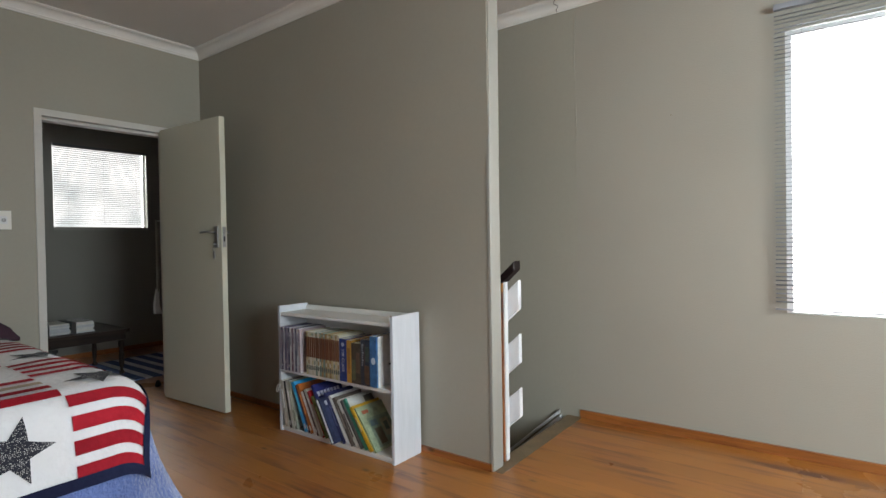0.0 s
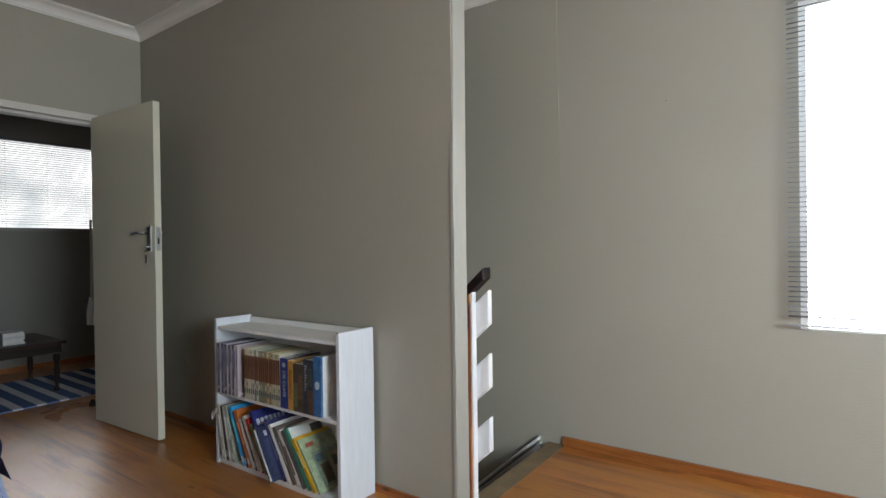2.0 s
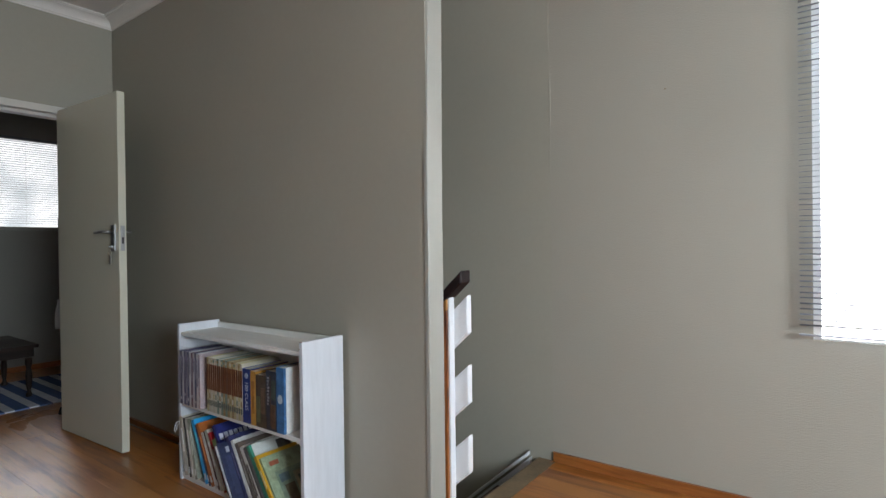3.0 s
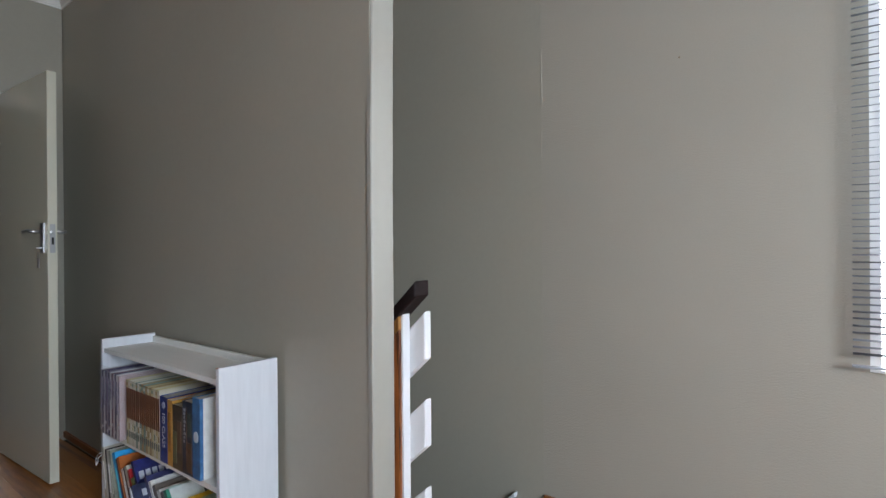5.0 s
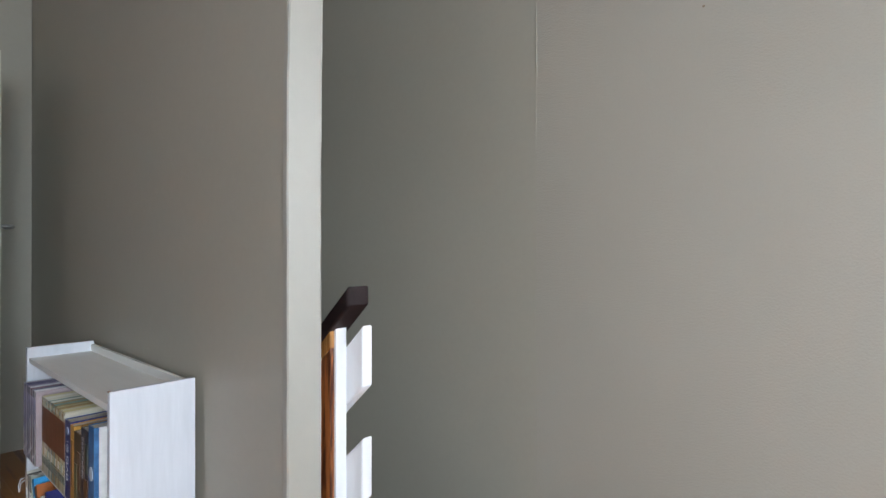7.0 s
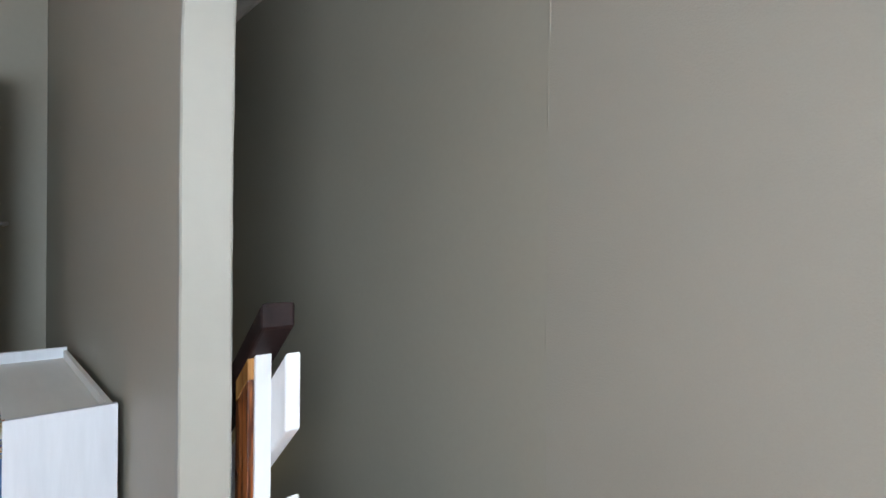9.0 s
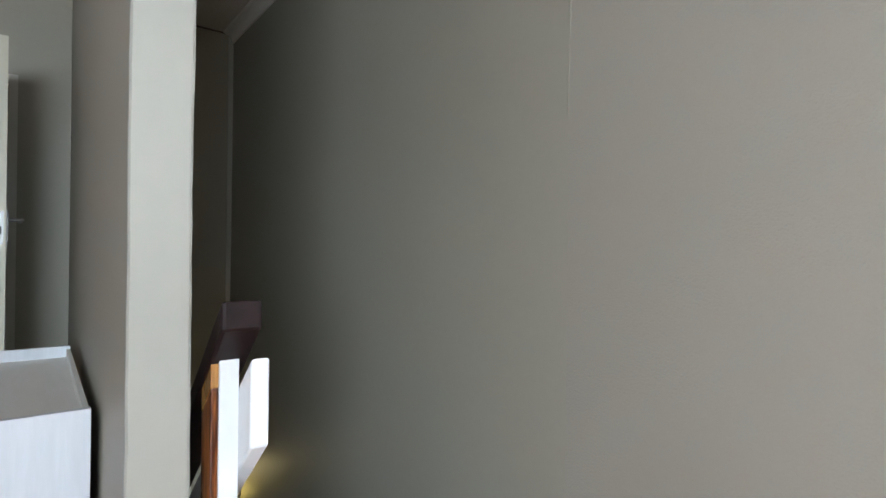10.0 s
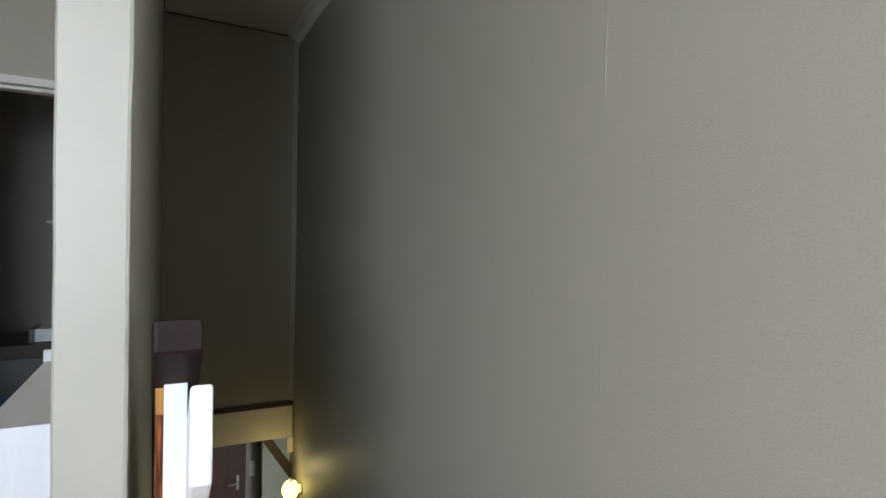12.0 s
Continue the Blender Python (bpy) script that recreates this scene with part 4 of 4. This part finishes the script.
for x, t, a, h, c, lab in lower:
    b = book(x, BASE, t, h, 0.205, c, lab + " on the lower shelf", a, front=SY0 - 0.004)
    bar(b, t * 0.25, t * 0.75, 0.02, 0.05, (0.6, 0.6, 0.58))
    bar(b, t * 0.3, t * 0.7, h * 0.4, h * 0.8, tuple(min(0.8, v * 1.8 + 0.05) for v in c), "spine_title")
first = next(o for o in bpy.data.objects if str(o.get("label", "")).startswith("bundle of loose papers"))
part("tie_string", tube([(0.01, -0.002, 0.262), (-0.006, -0.012, 0.258), (-0.016, -0.018, 0.236), (-0.020, -0.016, 0.212)], 0.0016, 6), M_GLOSSW, first, "white tie string")
part("tie_string", tube([(0.012, -0.002, 0.255), (0.0, -0.014, 0.243), (-0.004, -0.016, 0.22)], 0.0016, 6), M_GLOSSW, first)
lower = [
    (-2.402, 0.018, 29, 0.280, (0.36, 0.02, 0.025), "red book with a white spine"),
    (-2.376, 0.026, 30, 0.255, (0.14, 0.20, 0.07), "green illustrated paperback"),
    (-2.336, 0.018, 30, 0.330, (0.02, 0.025, 0.13), "tall navy annual with white lettering"),
    (-2.308, 0.020, 30, 0.238, (0.06, 0.06, 0.06), "black book with white square marks"),
    (-2.276, 0.032, 30, 0.262, (0.022, 0.030, 0.075), "dark blue glossy hardback"),
    (-2.232, 0.020, 31, 0.300, (0.035, 0.04, 0.12), "violet-blue annual"),
    (-2.200, 0.018, 31, 0.290, (0.70, 0.70, 0.69), "pale grey hardback book"),
    (-2.166, 0.022, 32, 0.285, (0.13, 0.105, 0.09), "brown paperback"),
]
made = []
for x, t, a, h, c, lab in lower:
    b = book(x, BASE, t, h, 0.205, c, lab + " on the lower shelf", a, front=SY0 - (0.050 if "glossy" in lab else 0.004))
    bar(b, t * 0.3, t * 0.7, h * 0.35, h * 0.75, tuple(min(0.8, v * 1.8 + 0.08) for v in c), "spine_title")
    made.append((b, t, h))
b, t, h = made[0]
bar(b, 0.002, t - 0.002, 0.01, 0.20, (0.62, 0.6, 0.58), "white_spine")
b, t, h = made[2]
for q in range(7):
    face_bar(b, t, 0.012 + 0.025 * q, 0.030 + 0.025 * q, h - 0.075, h - 0.045, (0.55, 0.57, 0.66), "title_letter")
b, t, h = made[3]
for q in range(9):
    bar(b, 0.006, 0.014, 0.02 + 0.024 * q, 0.034 + 0.024 * q, (0.6, 0.6, 0.58), "square_mark")
b, t, h = made[4]
bar(b, 0.010, 0.022, 0.004, h - 0.004, (0.72, 0.76, 0.80), "silver_spine", -0.0026)
face_bar(b, t, 0.02, 0.17, 0.03, 0.2, (0.035, 0.045, 0.10))
face_bar(b, t + 0.001, 0.05, 0.12, 0.05, 0.15, (0.20, 0.22, 0.27))
face_bar(b, t + 0.002, 0.07, 0.10, 0.12, 0.19, (0.32, 0.24, 0.20))
face_bar(b, t + 0.001, 0.03, 0.15, 0.215, 0.24, (0.45, 0.47, 0.52), "title_bar")
b, t, h = made[5]
for q in range(3):
    face_bar(b, t, 0.06 + 0.035 * q, 0.085 + 0.035 * q, h - 0.05, h - 0.02, (0.5, 0.5, 0.62), "title_letter")

b = book(-2.126, BASE, 0.020, 0.280, 0.205, (0.64, 0.62, 0.58), "pale paperback leaning on the lower shelf", 33)
bar(b, 0.004, 0.016, 0.06, 0.2, (0.16, 0.13, 0.12), "spine_title")
b = book(-2.094, BASE, 0.016, 0.285, 0.205, (0.10, 0.09, 0.09), "black paperback leaning on the lower shelf", 34)
b = book(-2.060, BASE, 0.020, 0.300, 0.215, (0.04, 0.22, 0.15), "white-covered book with a teal green spine", 35, front=SY0 - 0.002)
face_bar(b, 0.020, 0.012, 0.213, 0.0, 0.299, (0.60, 0.62, 0.60), "white_cover")
face_bar(b, 0.021, 0.13, 0.20, 0.235, 0.285, (0.10, 0.10, 0.10), "title_box")
face_bar(b, 0.021, 0.05, 0.15, 0.15, 0.205, (0.10, 0.075, 0.055))
b = book(-2.022, BASE, 0.020, 0.262, 0.21, (0.58, 0.34, 0.025), "yellow hardback book standing on the shelf", 36, front=SY0 - 0.004)
bar(b, 0.006, 0.014, 0.12, 0.2, (0.7, 0.6, 0.3))
b = book(-1.990, BASE, 0.012, 0.262, 0.21, (0.29, 0.36, 0.24), "pale green illustrated storybook leaning outermost", 37, front=SY0 + 0.002)
face_bar(b, 0.012, 0.03, 0.075, 0.215, 0.235, (0.36, 0.10, 0.05), "title_box")
face_bar(b, 0.012, 0.04, 0.195, 0.015, 0.185, (0.20, 0.27, 0.20))
face_bar(b, 0.013, 0.06, 0.11, 0.03, 0.12, (0.12, 0.10, 0.06))
face_bar(b, 0.013, 0.12, 0.18, 0.06, 0.16, (0.32, 0.30, 0.20))
face_bar(b, 0.014, 0.135, 0.165, 0.09, 0.14, (0.09, 0.12, 0.10))
face_bar(b, 0.013, 0.05, 0.10, 0.135, 0.17, (0.10, 0.16, 0.19))

# ---- bed ----
TOP, CX, CY, CR, ER = 0.690, -2.09, 0.94, 0.05, 0.13    # mattress top, inner edges, plan corner and edge radii
FAR_Y, HEAD = -0.02, -4.06


def drape(x, y, lift=0.0):
    """Where a point of a cloth laid flat over the bed comes to lie when it hangs over the edges."""
    qx, qy = min(x, CX - CR), min(y, CY - CR)
    qy = max(qy, FAR_Y + CR)
    ox, oy = x - qx, y - qy
    r = math.hypot(ox, oy)
    d = r - CR
    wob = 0.010 * noise.noise(Vector((x * 3.1, y * 3.1, 0.4)))
    if d <= 0:
        return Vector((x, y, TOP + lift + wob))
    nx, ny = ox / r, oy / r
    q = math.pi / 2 * ER
    if d < q:
        a = d / ER
        out, dz = ER * math.sin(a), -ER * (1 - math.cos(a))
        nz, no = math.cos(a), math.sin(a)
    else:
        s = d - q
        fold = 0.006 * min(1.0, s * 5) * math.sin(14 * (x - y) + 1.0)
        out, dz = ER + 0.17 * s + 0.34 * s * s + fold, -ER - s * 0.97
        nz, no = 0.15, 0.99
    px, py = qx + nx * (CR + out), qy + ny * (CR + out)
    return Vector((px + nx * no * lift, py + ny * no * lift, max(0.012, TOP + dz + nz * lift + wob * 0.5)))


def cloth(x0, x1, y0, y1, lift, step=0.03, lower=None):
    bm = bmesh.new()
    nx, ny = max(1, round((x1 - x0) / step)), max(1, round((y1 - y0) / step))
    vs = [[bm.verts.new(drape(x0 + (x1 - x0) * i / nx, y0 + (y1 - y0) * j / ny, lift)) for j in range(ny + 1)] for i in range(nx + 1)]
    for i in range(nx):
        for j in range(ny):
            bm.faces.new((vs[i][j], vs[i + 1][j], vs[i + 1][j + 1], vs[i][j + 1]))
    return bm


bed = thing("bed", (-3.0, 0.5, 0), "single bed with a mattress", "bed")
part("mattress", on(bed, rounded(boxes((HEAD + 0.06, CX - 0.02, FAR_Y - 0.03, CY - 0.02, 0.36, TOP - 0.045)), 0.05, 3)), M_QUILT, bed)
part("bed_base", on(bed, rounded(boxes((HEAD + 0.06, CX - 0.02, FAR_Y, CY - 0.02, 0.10, 0.36)), 0.02)), M_NAVY, bed)
for dx in (HEAD + 0.15, CX - 0.06):
    for dy in (FAR_Y + 0.08, CY - 0.06):
        part("leg", on(bed, boxes((dx - 0.03, dx + 0.03, dy - 0.03, dy + 0.03, 0, 0.10))), M_DARKWOOD, bed)

bl = thing("blanket", (-3.0, 0.5, 0), "fuzzy blue fleece blanket hanging over the bed", "blanket")
part("blanket_cloth", on(bl, cloth(HEAD + 0.1, CX + 0.80, FAR_Y - 0.5, CY + 0.80, -0.012, 0.03)), M_FLEECE, bl, smooth=True)
part("blanket_binding", on(bl, cloth(CX + 0.765, CX + 0.81, CY - 0.3, CY + 0.6, -0.009, 0.02)), M_NAVY, bl, smooth=True)

QX, QY, BL, PITCH = -1.718, 1.110, 0.320, 0.084
q = thing("patchwork_quilt", (-3.0, 0.5, 0), "patchwork quilt with stars and red and white stripes over the bed", "quilt")
part("quilt_cloth", on(q, cloth(HEAD + 0.12, QX, FAR_Y - 0.2, QY, 0.0, 0.025)), M_QUILT, q, smooth=True)
part("binding", on(q, cloth(QX - 0.034, QX + 0.003, FAR_Y - 0.2, QY, 0.0065, 0.015)), M_NAVY, q, "navy binding", True)
part("binding", on(q, cloth(HEAD + 0.12, QX, QY - 0.046, QY + 0.003, 0.0065, 0.015)), M_NAVY, q, "navy binding", True)
part("corner_flap", on(q, cloth(-2.45, -2.235, QY + 0.10, QY + 0.18, 0.022, 0.015)), M_NAVY, q, "navy edge hanging down the side", True)


def star_patch(cx, cy, r, turn):
    bm = bmesh.new()
    tips = [(r if i % 2 == 0 else r * 0.42, turn + math.pi * i / 5) for i in range(10)]
    pts = [(cx + a * math.cos(b), cy + a * math.sin(b)) for a, b in tips]
    n = 5
    for i in range(10):
        (ax, ay), (bx, by) = pts[i], pts[(i + 1) % 10]
        grid = {}
        for u in range(n + 1):
            for v in range(n + 1 - u):
                fx = cx + (ax - cx) * u / n + (bx - cx) * v / n
                fy = cy + (ay - cy) * u / n + (by - cy) * v / n
                grid[u, v] = bm.verts.new(drape(fx, fy, 0.005))
        for u in range(n):
            for v in range(n - u):
                bm.faces.new((grid[u, v], grid[u + 1, v], grid[u, v + 1]))
                if u + v < n - 1:
                    bm.faces.new((grid[u + 1, v], grid[u + 1, v + 1], grid[u, v + 1]))
    bmesh.ops.remove_doubles(bm, verts=bm.verts, dist=0.0003)
    return bm


YB = [-0.290, 0.062, 0.420, 0.775, 1.090]
for row in range(7):
    xb = -1.741 if row == 0 else -2.015 - BL * (row - 1)
    for col in range(4):
        ya, yb = YB[col], YB[col + 1]
        if (row + col) % 2 == 1:
            for k in range(4):
                xe = xb - (PITCH if row else 0.078) * k - (0.0 if row == 0 else 0.01)
                mat = M_BEIGE if (row > 0 and k == 2 and col == 2) else M_RED
                part("stripe", on(q, cloth(xe - 0.046, xe, ya + 0.003, yb - 0.003, 0.004, 0.02)), mat, q, "" if mat is M_RED else "faded beige stripe", True)
        else:
            part("star", on(q, star_patch(xb - BL * 0.5 + (0.01 if row else 0.024), (ya + yb) / 2 + (-0.005 if row else 0.028), 0.115 if row else 0.106, random.uniform(0, 6.28) if row else 2.85)), M_STAR, q, "navy and white printed star")

pw = thing("pillow", (-3.84, 0.78, TOP - 0.035), "dark mauve pillow at the head of the bed", "pillow")
bm = bmesh.new()
bmesh.ops.create_grid(bm, x_segments=16, y_segments=24, size=0.5)
for v in bm.verts:
    k = max(0.0, (1 - (2 * v.co.x) ** 4) * (1 - (2 * v.co.y) ** 4)) ** 0.5
    v.co = (v.co.x * 0.40, v.co.y * 0.62, 0.012 + 0.10 * k + 0.006 * noise.noise(v.co * 6))
bmesh.ops.solidify(bm, geom=bm.faces[:], thickness=0.02)
part("pillowcase", bm, M_MAUVE, pw, smooth=True)

# ---- floorboards, one by one ----
def plank_mesh(length, width):
    bm = rounded(boxes((0, length, 0, width - 0.0009, -0.020, 0.0)), 0.0010, 1)
    me = bpy.data.meshes.new("plank")
    bm.to_mesh(me)
    bm.free()
    me.materials.append(M_PLANK)
    return me


PW = 0.1077
lengths = [2.4, 3.0, 3.3, 3.9]
stock = {L: plank_mesh(L - 0.0007, PW) for L in lengths}


def lay(floor_ob, xa, xb, ya, yb, first):
    rnd = random.Random(int(first * 10))
    n0 = math.floor((ya - 1.592) / PW)
    for r in range(n0, math.ceil((yb - 1.592) / PW)):
        y = 1.592 + PW * r
        y_lo, y_hi = max(y, ya), min(y + PW, yb)
        if y_hi - y_lo < 0.012:
            continue
        x = xa
        cut = rnd.uniform(1.0, 3.4)
        while x < xb - 0.01:
            length = min(cut, xb - x)
            if xb - x - length < 0.25:
                length = xb - x
            fits = [L for L in lengths if abs(L - length) < 0.001]
            me = stock[fits[0]] if fits and y_hi - y_lo > PW - 0.001 else plank_mesh(length - 0.0007, y_hi - y_lo)
            o = new("plank", me)
            o.parent = floor_ob
            o.location = (x, y_lo, rnd.uniform(-0.0003, 0.0))
            x += length
            cut = rnd.choice(lengths)


lay(bpy.data.objects["floor"], WEST, EAST, SOUTH, PART_Y - 0.002, 1.0)
lay(bpy.data.objects["floor"], STAIR_TOP + 0.10, EAST, PART_Y - 0.002, NORTH - 0.001, 2.0)
fl2 = structure("floor_room2", boxes((ROOM2_X, WELL_END - 0.1, -0.2, 4.4, -0.021, -0.0205)), M_TREAD, "varnished red-brown floorboards of the next room", "floor")
lay(fl2, ROOM2_X, WEST, -0.2, PART_Y + 0.03, 3.0)
lay(fl2, ROOM2_X, WELL_END - 0.2, PART_Y + 0.03, 4.4, 4.0)
